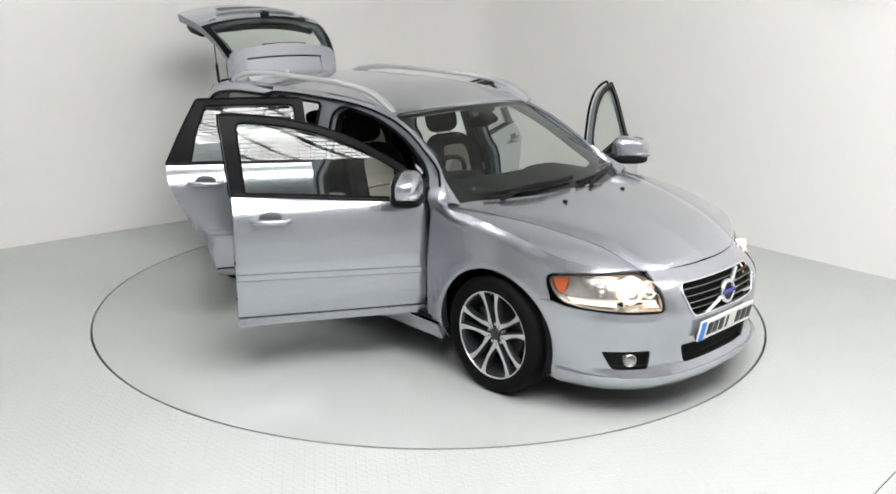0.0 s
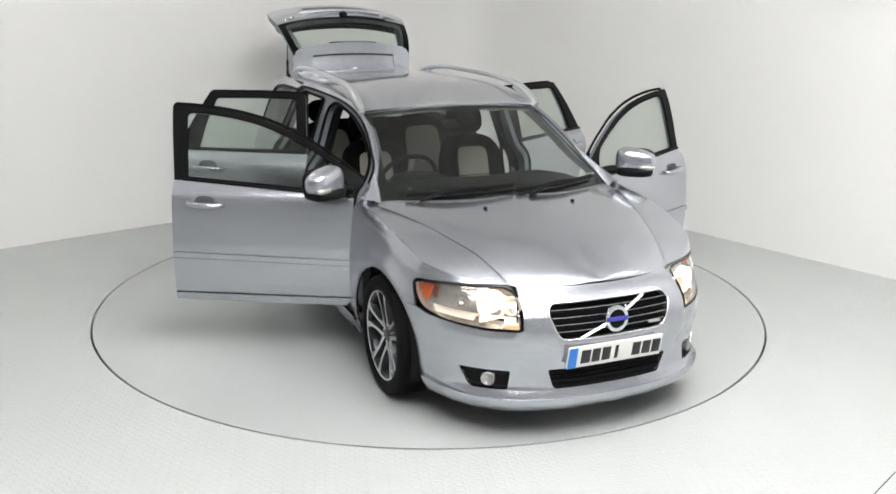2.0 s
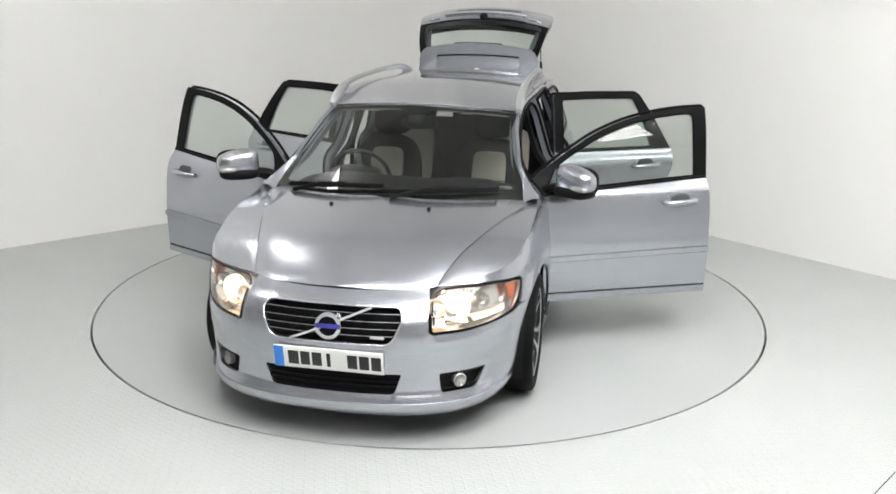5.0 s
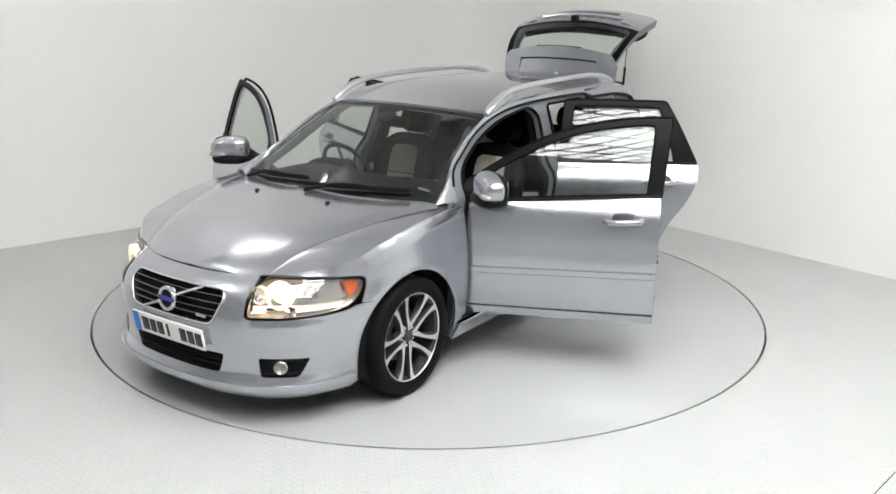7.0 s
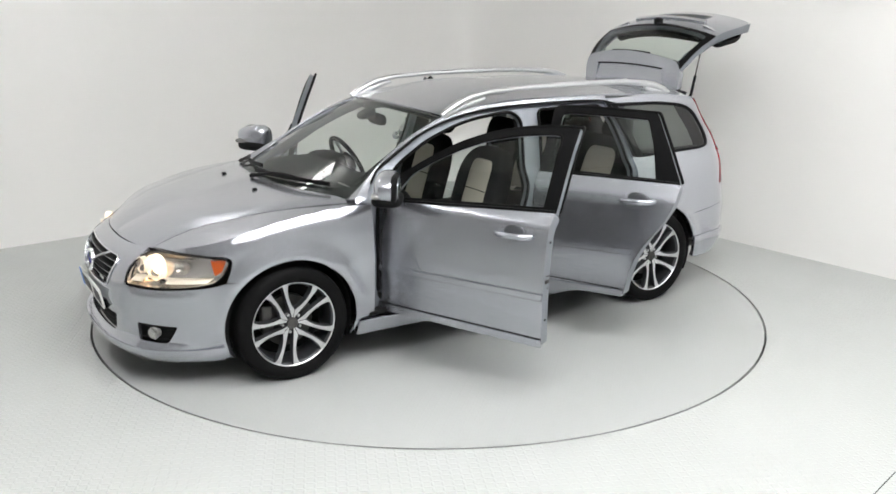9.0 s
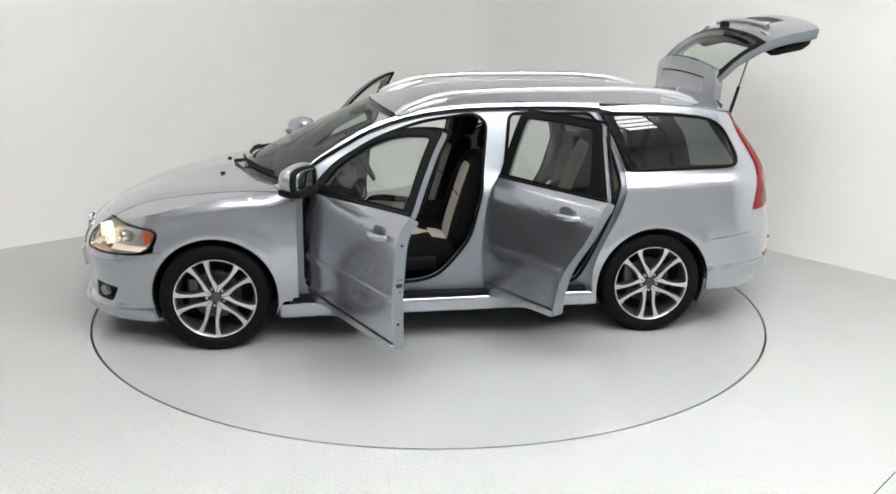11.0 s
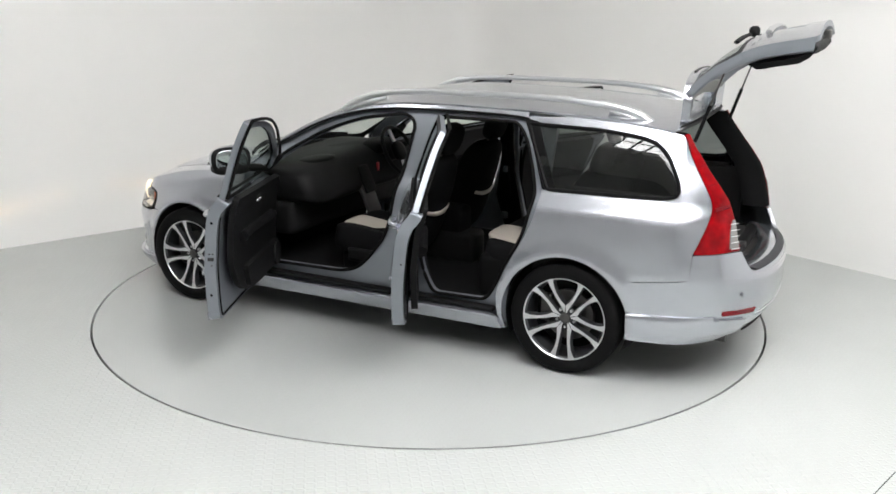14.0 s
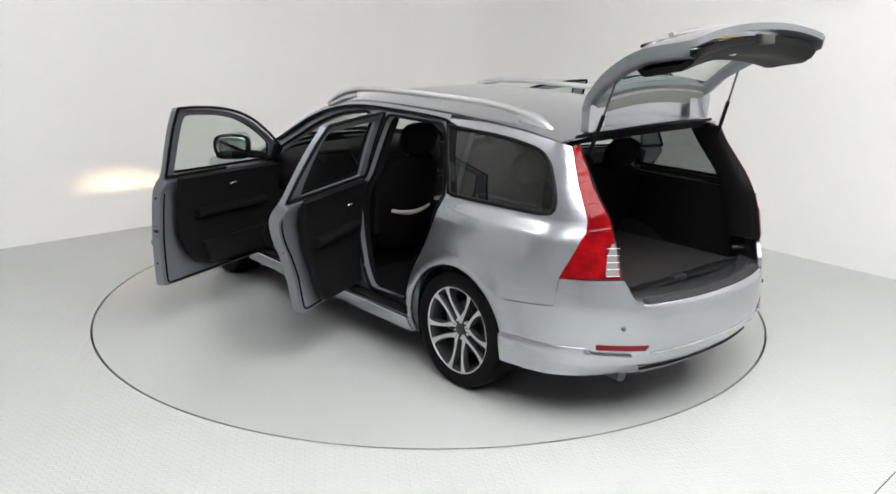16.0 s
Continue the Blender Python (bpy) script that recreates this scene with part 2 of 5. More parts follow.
def dense(loop, h):
    out = []
    for i, a in enumerate(loop):
        b = loop[(i + 1) % len(loop)]
        n = max(1, int(math.hypot(b[0] - a[0], b[1] - a[1]) / h))
        out += [(a[0] + (b[0] - a[0]) * j / n, a[1] + (b[1] - a[1]) * j / n) for j in range(n)]
    clean = []
    for q in out:
        if not clean or math.hypot(q[0] - clean[-1][0], q[1] - clean[-1][1]) > 0.0015:
            clean.append(q)
    if math.hypot(clean[0][0] - clean[-1][0], clean[0][1] - clean[-1][1]) < 0.0015:
        clean.pop()
    return clean


def inside(loop, x, y):
    """Which of the points lie in the loop."""
    px, py = np.array([p[0] for p in loop]), np.array([p[1] for p in loop])
    qx, qy = np.roll(px, -1), np.roll(py, -1)
    x, y = np.asarray(x)[:, None], np.asarray(y)[:, None]
    with np.errstate(divide="ignore", invalid="ignore"):
        hit = ((py > y) != (qy > y)) & (x < (qx - px) * (y - py) / (qy - py) + px)
    return hit.sum(1) % 2 == 1


from mathutils.geometry import delaunay_2d_cdt


def sheet(name, outline, fn, mat, holes=(), h=0.04, thick=0.012, lift=0.0, mirror=False, back=None):
    """A curved panel: an outline with holes in two parameters, laid on the surface fn and given thickness."""
    loops = [dense(outline, h)] + [dense(q, h) for q in holes]
    pts, edges = [], []
    for lp in loops:
        o = len(pts)
        pts += lp
        edges += [(o + i, o + (i + 1) % len(lp)) for i in range(len(lp))]
    rim = np.array(pts)
    lo, hi = rim.min(0), rim.max(0)
    gx, gy = np.meshgrid(np.arange(lo[0] + h / 2, hi[0], h), np.arange(lo[1] + h / 2, hi[1], h))
    gx, gy = gx.ravel(), gy.ravel()
    keep = inside(loops[0], gx, gy)
    for lp in loops[1:]:
        keep &= ~inside(lp, gx, gy)
    gx, gy = gx[keep], gy[keep]
    if len(gx):
        far = (((gx[:, None] - rim[None, :, 0]) ** 2 + (gy[:, None] - rim[None, :, 1]) ** 2).min(1)) > (0.45 * h) ** 2
        pts = pts + list(zip(gx[far], gy[far]))
    vs, _, fs, _, _, _ = delaunay_2d_cdt([Vector((float(a), float(b))) for a, b in pts], edges, [], 0, 1e-6)
    cx = np.array([sum(vs[i].x for i in f) / 3 for f in fs])
    cy = np.array([sum(vs[i].y for i in f) / 3 for f in fs])
    ok = inside(loops[0], cx, cy)
    for lp in loops[1:]:
        ok &= ~inside(lp, cx, cy)
    tris = [f for f, k in zip(fs, ok) if k]
    P, N = [], []
    e = 1e-3
    for v in vs:
        p = Vector(fn(v.x, v.y))
        n = (Vector(fn(v.x + e, v.y)) - Vector(fn(v.x - e, v.y))).cross(Vector(fn(v.x, v.y + e)) - Vector(fn(v.x, v.y - e)))
        n = n.normalized() if n.length > 1e-12 else Vector((0, 0, 1))
        P.append(p)
        N.append(n)
    cen = sum(P, Vector()) / len(P)
    body = Vector((cen.x * 0.5, 0, 0.6))
    if sum((P[i] - body).dot(N[i]) for i in range(len(P))) < 0:
        N = [-n for n in N]
    if sum((P[f[1]] - P[f[0]]).cross(P[f[2]] - P[f[0]]).dot(N[f[0]]) for f in tris) < 0:
        tris = [f[::-1] for f in tris]
    P = [p + n * lift for p, n in zip(P, N)]
    nv = len(P)
    verts = P + [p - n * thick for p, n in zip(P, N)]
    faces = [tuple(f) for f in tris]
    loopn = [N[i] for f in tris for i in f]
    slots = [0] * len(faces)
    if thick:
        faces += [tuple(i + nv for i in f[::-1]) for f in tris]
        loopn += [-N[i] for f in tris for i in f[::-1]]
        slots += [1 if back else 0] * len(tris)
        count = {}
        for f in tris:
            for a, b in zip(f, f[1:] + f[:1]):
                count[(a, b)] = 1
        for (a, b) in count:
            if (b, a) not in count:
                q = (b, a, a + nv, b + nv)
                faces.append(q)
                slots.append(1 if back else 0)
                fnrm = (verts[q[1]] - verts[q[0]]).cross(verts[q[2]] - verts[q[0]])
                fnrm = fnrm.normalized() if fnrm.length > 1e-12 else Vector((0, 0, 1))
                loopn += [fnrm] * 4
    if mirror:
        verts = [Vector((v.x, -v.y, v.z)) for v in verts]
        new_n, i = [], 0
        for f in faces:
            q = loopn[i:i + len(f)][::-1]
            new_n += [Vector((n.x, -n.y, n.z)) for n in q]
            i += len(f)
        faces, loopn = [f[::-1] for f in faces], new_n
    return mesh_of(name, verts, faces, [mat, back] if back else mat, normals=loopn, slots=slots)


def grid(name, fn, us, vs, mat, thick=0.0, flip=False):
    """A curved panel over a grid of two parameters."""
    nu, nv = len(us), len(vs)
    verts = [Vector(fn(u, v)) for u in us for v in vs]
    faces = [(i * nv + j, (i + 1) * nv + j, (i + 1) * nv + j + 1, i * nv + j + 1) for i in range(nu - 1) for j in range(nv - 1)]
    if flip:
        faces = [f[::-1] for f in faces]
    me = mesh_of(name, verts, faces, mat)
    if thick:
        bm = bmesh.new()
        bm.from_mesh(me)
        bmesh.ops.solidify(bm, geom=list(bm.faces), thickness=thick)
        bm.normal_update()
        bm.to_mesh(me)
        bm.free()
        me.set_sharp_from_angle(angle=radians(45))
    return me


def span(a, b, n):
    return [a + (b - a) * i / (n - 1) for i in range(n)]


# ---- the room ----
def slab(name, x0, x1, y0, y1, z0, z1, mat, label, m=None):
    bm = bmesh.new()
    bmesh.ops.create_cube(bm, size=1)
    bmesh.ops.scale(bm, vec=(x1 - x0, y1 - y0, z1 - z0), verts=bm.verts)
    bmesh.ops.translate(bm, vec=((x0 + x1) / 2, (y0 + y1) / 2, (z0 + z1) / 2), verts=bm.verts)
    ob = new(name, from_bm(name, bm, mat))
    if m is not None:
        ob.matrix_basis = m
    return tagged(ob, label, kind="structure")


# the far corner of the room, and the turn of its two walls
CORNER, TURN, SIZE, HIGH, CURVE = (0.37, 4.25), 219.6, 12.5, 5.4, 0.6
RADIUS = 2.238
room = pose(CORNER[0], CORNER[1], 0, 0, 0, TURN)   # x runs along the first wall, y along the second


def build_room():
    # floor with a round opening for the turntable
    n = 160
    ring = [(RADIUS * math.cos(2 * math.pi * k / n), RADIUS * math.sin(2 * math.pi * k / n)) for k in range(n)]
    far = [room @ Vector(c) for c in ((-1, -1, 0), (SIZE + 1, -1, 0), (SIZE + 1, SIZE + 1, 0), (-1, SIZE + 1, 0))]
    verts, faces = [], []
    for x, y in ring:
        d = Vector((x, y, 0)).normalized()
        best = 60.0
        for i in range(4):
            a, b = far[i], far[(i + 1) % 4]
            e = b - a
            det = d.x * -e.y + d.y * e.x
            if abs(det) > 1e-9:
                s = (a.x * -e.y + a.y * e.x) / det
                u = (d.x * a.y - d.y * a.x) / det
                if s > 0 and -1e-6 <= -u <= 1 + 1e-6 or s > 0 and 0 <= u <= 1:
                    best = min(best, s)
        verts += [(x, y, 0), (x, y, -0.03), tuple(d * best)]
    for k in range(n):
        q = (k + 1) % n
        faces += [(3 * k, 3 * k + 2, 3 * q + 2, 3 * q), (3 * k + 1, 3 * k, 3 * q, 3 * q + 1)]
    fl = new("floor", mesh_of("floor", verts, faces, FLOOR, smooth=False))
    tagged(fl, "white painted steel tread-plate floor, lightly scuffed", kind="structure")
    # two seen walls with a rounded inner corner, one sheet with thickness
    path = [(SIZE, 0.0)]
    for k in range(13):
        a = math.pi / 2 * k / 12
        path.append((CURVE - CURVE * math.sin(a), CURVE - CURVE * math.cos(a)))
    path.append((0.0, SIZE))
    vs, fs = [], []
    for x, y in path:
        vs += [room @ Vector((x, y, 0)), room @ Vector((x, y, HIGH))]
    for i in range(len(path) - 1):
        fs.append((2 * i, 2 * i + 1, 2 * i + 3, 2 * i + 2))
    me = mesh_of("wall_north", vs, fs, WALL)
    bm = bmesh.new()
    bm.from_mesh(me)
    bmesh.ops.recalc_face_normals(bm, faces=bm.faces)
    bmesh.ops.solidify(bm, geom=list(bm.faces), thickness=-0.2)
    bm.to_mesh(me)
    bm.free()
    me.set_sharp_from_angle(angle=radians(40))
    tagged(new("wall_north", me), "white painted studio wall with a softly rounded corner", kind="structure")
    # the two walls out of view, added in grey to tone down reflections
    slab("wall_south", SIZE, SIZE + 0.2, -0.2, SIZE + 0.2, -0.05, HIGH, GREYWALL, "unseen studio wall, greyed to darken reflections in the car", room)
    slab("wall_east", -0.2, SIZE + 0.2, SIZE, SIZE + 0.2, -0.05, HIGH, GREYWALL, "unseen studio wall, greyed to darken reflections in the car", room)
    slab("ceiling", -0.2, SIZE + 0.2, -0.2, SIZE + 0.2, HIGH, HIGH + 0.1, CEILING, "white studio ceiling", room)
    a, b = Vector((2.09, -2.416, 0)), Vector((1.903, -2.604, 0))
    d = (b - a).normalized()
    seam = tube("floor_seam", [a, a + d * 6], .0025, GAP, n=4, flat=.2)
    tagged(new("floor_seam", seam), "thin dark joint between floor plates", kind="structure")
    slab("pit", -2.5, 2.5, -2.5, 2.5, -0.12, -0.04, GAP, "dark pit under the turntable")


def build_turntable():
    n = 160
    r = RADIUS - 0.014
    vs = [(0, 0, 0)] + [(r * math.cos(2 * math.pi * k / n), r * math.sin(2 * math.pi * k / n), 0) for k in range(n)]
    vs += [(x, y, -0.035) for x, y, _ in vs[1:]]
    fs = [(0, 1 + k, 1 + (k + 1) % n) for k in range(n)]
    fs += [(1 + k, 1 + n + k, 1 + n + (k + 1) % n, 1 + (k + 1) % n) for k in range(n)]
    ob = new("turntable", mesh_of("turntable", vs, fs, TABLE, smooth=False))
    return tagged(ob, "round white steel turntable set flush in the floor", "turntable")


def build_lights():
    """Light panels under the ceiling: a close grid before the turntable and a few single ones over it."""
    w, d = 0.535, 0.285

    def light(w, d, label, group):
        frame_me = joined("frame", [rbox("f", (w + 0.06, 0.04, 0.07), 0.005, PANELFRAME, (0, s * (d / 2 + 0.01), 0)) for s in (-1, 1)]
                          + [rbox("f", (0.04, d + 0.06, 0.07), 0.005, PANELFRAME, (s * (w / 2 + 0.01), 0, 0)) for s in (-1, 1)])
        first = new("ceiling_light")
        part("frame", frame_me, first)
        part("diffuser", rbox("diffuser", (w, d, 0.02), 0.004, PANEL, (0, 0, -0.01), seg=1), first, "glowing white diffuser")
        part("cable", tube("cable", [(0, 0, 0.01), (0, 0, HIGH - LIGHT_Z)], 0.006, PANELFRAME, n=6), first)
        return tagged(first, label, "ceiling light", group)
    middle = pose(LIGHT_X, LIGHT_Y, LIGHT_Z, 0, 0, TURN)
    places = [middle @ pose((i - (LIGHT_NX - 1) / 2) * 0.585, (j - (LIGHT_NY - 1) / 2) * 0.335, 0) for i in range(LIGHT_NX) for j in range(LIGHT_NY)]
    grid_light = light(w, d, "oblong white light panel in a black frame", "light grid")
    grid_light.matrix_basis = places[0]
    for m in places[1:]:
        copy_thing(grid_light, m)
    single = light(.75, .75, "square white light panel in a black frame", "single lights")
    spots = [(-2.9, 1.5), (3.2, 1.5), (-4.2, -1.6), (4.6, -1.6)]
    single.matrix_basis = pose(*spots[0], LIGHT_Z)
    for x, y in spots[1:]:
        copy_thing(single, pose(x, y, LIGHT_Z))


LIGHT_X, LIGHT_Y, LIGHT_Z, LIGHT_NX, LIGHT_NY = 1.1, -4.6, 4.9, 9, 12
build_room()
turntable = build_turntable()
build_lights()

# ---- the car: its form ----
# x ahead, y to its left, z up, from the ground between its axles
AXLE, TRACK, WHEEL_R = 1.322, 0.765, 0.318
_pl = [(2.172, 0), (2.165, .18), (2.135, .36), (2.065, .53), (1.95, .665), (1.80, .757), (1.62, .82), (1.45, .856), (1.25, .874), (.9, .882),
       (.4, .885), (-.4, .886), (-1.0, .886), (-1.4, .884), (-1.7, .872), (-1.88, .854), (-1.99, .820), (-2.09, .754), (-2.17, .664), (-2.243, .548), (-2.30, .41),
       (-2.338, .22), (-2.347, .1), (-2.35, 0)]


def _dense_plan():
    pts = [Vector((a, b)) for a, b in _pl]
    ext = [Vector((pts[1].x, -pts[1].y))] + pts + [Vector((pts[-2].x, -pts[-2].y))]
    out = []
    for i in range(1, len(ext) - 2):
        p0, p1, p2, p3 = ext[i - 1:i + 3]
        for k in range(24):
            u = k / 24
            out.append(0.5 * ((2 * p1) + (p2 - p0) * u + (2 * p0 - 5 * p1 + 4 * p2 - p3) * u ** 2 + (3 * p1 - p0 - 3 * p2 + p3) * u ** 3))
    out.append(pts[-1])
    xy = np.array([(p.x, p.y) for p in out])
    d = np.concatenate([[0], np.cumsum(np.hypot(*np.diff(xy, axis=0).T))])
    s = np.interp(0, xy[::-1, 0], d[::-1]) - d
    tan = np.gradient(xy, axis=0)
    tan /= np.linalg.norm(tan, axis=1)[:, None]
    nor = np.stack([tan[:, 1], -tan[:, 0]], 1)
    return s[::-1], xy[::-1], nor[::-1]


PS, PXY, PN = _dense_plan()
S_NOSE, S_TAIL = float(PS[-1]), float(PS[0])


def sx(x):
    """Way along the outline at a length."""
    return float(np.interp(x, PXY[:, 0], PS))


def sy(y, front=True):
    """Way along the outline at a half width, at the nose or the tail."""
    k = PS > 1.3 if front else PS < -1.5
    a, b = PXY[k, 1], PS[k]
    o = np.argsort(a)
    return float(np.interp(y, a[o], b[o]))


inset_side = curve((.13, .085), (.17, .055), (.21, .032), (.27, .017), (.36, .005), (.46, 0), (.60, -.002), (.70, .005), (.80, .014), (.88, .026),
                   (.94, .048), (1.0, .094), (1.08, .120), (1.2, .160), (1.3, .198), (1.4, .248), (1.46, .285))
inset_nose = curve((.13, .07), (.165, .035), (.195, .004), (.22, 0), (.245, .018), (.27, .03), (.36, .034), (.45, .018), (.52, .022), (.60, .038),
                   (.65, .065), (.69, .105), (.72, .15), (.80, .25))
inset_tail = curve((.20, .16), (.27, .10), (.33, .045), (.40, .012), (.47, 0), (.56, .002), (.61, .006), (.65, .012), (.70, .02), (.757, .036), (.82, .048),
                   (.9, .060), (1.0, .084), (1.1, .135), (1.2, .215), (1.3, .315), (1.4, .45))


def side(s, z, out=0.0, lean=1.0):
    """The skin of the car round its outline: way along it and height."""
    x, y = float(np.interp(s, PS, PXY[:, 0])), float(np.interp(s, PS, PXY[:, 1]))
    nx, ny = float(np.interp(s, PS, PN[:, 0])), float(np.interp(s, PS, PN[:, 1]))
    wn, wt = step(1.62, 2.12, x), step(-1.75, -2.3, x)
    i = inset_side(z) * (1 - wn - wt) + inset_nose(z) * wn + inset_tail(z) * wt
    i += 0.075 * lean * step(.93, 1.12, z) * step(-.5, .5, x)
    if wn:
        # the middle of the nose stands proud, and a soft ledge runs under the lamps
        edge = .385 + .08 * (z - .33) / .23
        i -= wn * (.015 * step(edge + .06, edge - .02, y) * step(.24, .42, z) * step(.74, .58, z)
                   + .010 * math.exp(-((z - .505) / .028) ** 2) * step(edge, edge + .06, y))
    # the fender turns over softly into its shoulder
    w = step(.86, 1.05, x) * step(1.78, 1.5, x)
    if w:
        i += .026 * w * min(max((z - z_shoulder(x) + .07) / .07, 0.0), 1.0) ** 2
    arch = 0.0
    for ax in (AXLE, -AXLE):
        d = math.hypot(x - ax, (z - WHEEL_R) * 1.0)
        arch = max(arch, math.exp(-((d - .38) / .05) ** 2) * .012 * step(.2, .3, z))
    i -= arch * (1 - wn - wt) + out
    return (x - nx * i, y - ny * i, z)


def skin(x, z, out=0.0):
    """The same by length, for the flanks."""
    return side(sx(x), z, out)


z_shoulder = curve((.80, .925), (1.04, .918), (1.23, .90), (1.41, .872), (1.71, .795), (1.92, .745), (2.03, .735), (2.12, .726), (2.172, .722))
z_bonnet = curve((1.10, .985), (1.2, .966), (1.3, .946), (1.5, .902), (1.7, .856), (1.85, .810), (1.95, .767), (2.022, .728))
z_cant = curve((-1.85, 1.345), (-1.75, 1.362), (-1.5, 1.388), (-1.2, 1.402), (-.9, 1.41), (-.5, 1.412), (-.2, 1.402), (0.05, 1.376),
               (.23, 1.338), (.41, 1.275), (.6, 1.175), (.8, 1.045), (.95, .935))
S_COWL = sx(.86)


def bonnet_point(s, v):
    """The upper side of the front: from the shoulder at v 0 to the middle line at v 1."""
    x = float(np.interp(s, PS, PXY[:, 0]))
    e = Vector(side(s, z_shoulder(x)))
    q = (S_NOSE - s) / (S_NOSE - S_COWL)
    xc = 2.022 - (2.022 - 1.20) * min(max(q, 0), 1.05) ** 1.25
    zc = z_bonnet(xc)
    px, py = e.x + (xc - e.x) * v, e.y * (1 - v)
    pz = e.z + (zc - e.z) * (1 - (1 - v) ** 2.3)
    edge = v - bonnet_edge(s)
    pz += 0.008 * step(.03, .12, edge) * step(.2, .6, q) - 0.004 * math.exp(-(edge / .02) ** 2) * step(.1, .3, q)
    return (px, py, pz)


def bonnet_edge(s):
    x = float(np.interp(s, PS, PXY[:, 0]))
    ex, ey, _ = side(s, z_shoulder(x))
    q = (S_NOSE - s) / (S_NOSE - S_COWL)
    xc = 2.022 - (2.022 - 1.20) * min(max(q, 0), 1.05) ** 1.25
    # meet the shut line y = .43 + (1.975 - x) * .33
    a = ey - .43 - (1.975 - ex) * .33
    b = -ey + (xc - ex) * .33
    return min(max(-a / b if abs(b) > 1e-6 else 0, 0.0), .9)


def screen_point(u, v):
    """The windscreen: u from its right to its left edge, v from its foot to its head."""
    a = Vector((1.205 - .262 * u * u, .742 * u, .958 - .03 * u * u))
    b = Vector((.352 - .125 * u * u, .594 * u, 1.372 - .042 * u * u))
    p = a.lerp(b, v)
    p += Vector((.42, 0, .9)) * (.035 * 4 * v * (1 - v) * .5)
    return tuple(p)


def roof_point(x, u):
    """The roof: u from its middle to its left edge."""
    e = Vector(skin(x, z_cant(x)))
    crown = .034 * step(.4, -.35, x) + .026
    if x < -1.2:
        crown -= .012 * step(-1.2, -1.85, x)
    return (x, e.y * u, e.z + crown * (1 - abs(u) ** 2.3))


def gate_x(z):
    return GATE_X(z)


GATE_X = curve((.62, -2.30), (.74, -2.29), (.90, -2.275), (1.02, -2.245), (1.08, -2.218), (1.2, -2.150), (1.33, -2.030), (1.42, -1.90))


def gate_point(y, z):
    """The tailgate, shut."""
    return (GATE_X(z) + .07 * (abs(y) / .57) ** 2.2, y, z)


# ---- the car ----
car = new("car")
tagged(car, "silver metallic estate car with open doors and raised tailgate", "car")


def both(fn):
    """Builds a part for the left and the right flank."""
    for flip in (False, True):
        fn(flip)


DOOR_F = [(.842, .918, .02), (-.275, .998, .012), (-.275, .312, .03), (.842, .297, .02)]
FRAME_F = [(.838, .925, .005), (.80, 1.02, .02), (.70, 1.085, .05), (.60, 1.15, .05), (.41, 1.258, .06), (.23, 1.328, .08), (.05, 1.371, .08), (-.15, 1.397, .08),
           (-.31, 1.404, .012), (-.277, .995, .005)]
GLASS_F = [(.74, .945, .01), (.66, 1.078, .04), (.52, 1.163, .05), (.36, 1.245, .06), (.20, 1.303, .06), (.03, 1.342, .06), (-.17, 1.366, .05), (-.228, 1.362, .03),
           (-.205, 1.008, .015)]
DOOR_R = [(-.285, .998, .012), (-1.172, 1.012, .02), (-1.165, .90, .05), (-1.105, .775, .06), (-1.015, .655, .06), (-.955, .54, .06), (-.925, .42, .05),
          (-.905, .315, .025), (-.285, .312, .02)]
FRAME_R = [(-.287, .995, .005), (-.315, 1.38, .02), (-.60, 1.385, .1), (-.965, 1.382, .02), (-1.06, 1.22, .08), (-1.168, 1.008, .005)]
GLASS_R = [(-.35, 1.012, .012), (-.37, 1.347, .03), (-.62, 1.353, .1), (-.92, 1.348, .02), (-.985, 1.19, .08), (-1.025, 1.016, .012)]
OPEN_F = [(.80, .36, .06), (.80, .90, .03), (.62, 1.07, .08), (.36, 1.215, .1), (.10, 1.305, .1), (-.22, 1.352, .06), (-.29, 1.30, .04), (-.24, .91, .06),
          (-.18, .64, .08), (-.07, .50, .06), (.02, .41, .06), (.14, .375, .05)]
OPEN_R = [(-.43, 1.35, .04), (-.93, 1.352, .04), (-1.0, 1.27, .05), (-1.07, 1.09, .06), (-1.10, .96, .05), (-1.05, .76, .07), (-.97, .60, .06), (-.90, .45, .05),
          (-.84, .345, .05), (-.50, .335, .04), (-.44, .45, .05), (-.36, .80, .1)]
QUARTER_GLASS = [(-1.005, 1.352, .01), (-1.45, 1.346, .1), (-1.70, 1.318, .08), (-1.79, 1.265, .05), (-1.885, 1.11, .05), (-1.885, 1.045, .035), (-1.80, 1.03, .03),
                 (-1.165, 1.018, .02)]


def arch_line(ax, r, a0, a1, n=18):
    out = []
    for k in range(n + 1):
        a = radians(a0 + (a1 - a0) * k / n)
        out.append((ax + r * math.cos(a), WHEEL_R + r * math.sin(a), .002))
    return out


def to_s(pts):
    return [(sx(p[0]), *p[1:]) for p in pts]


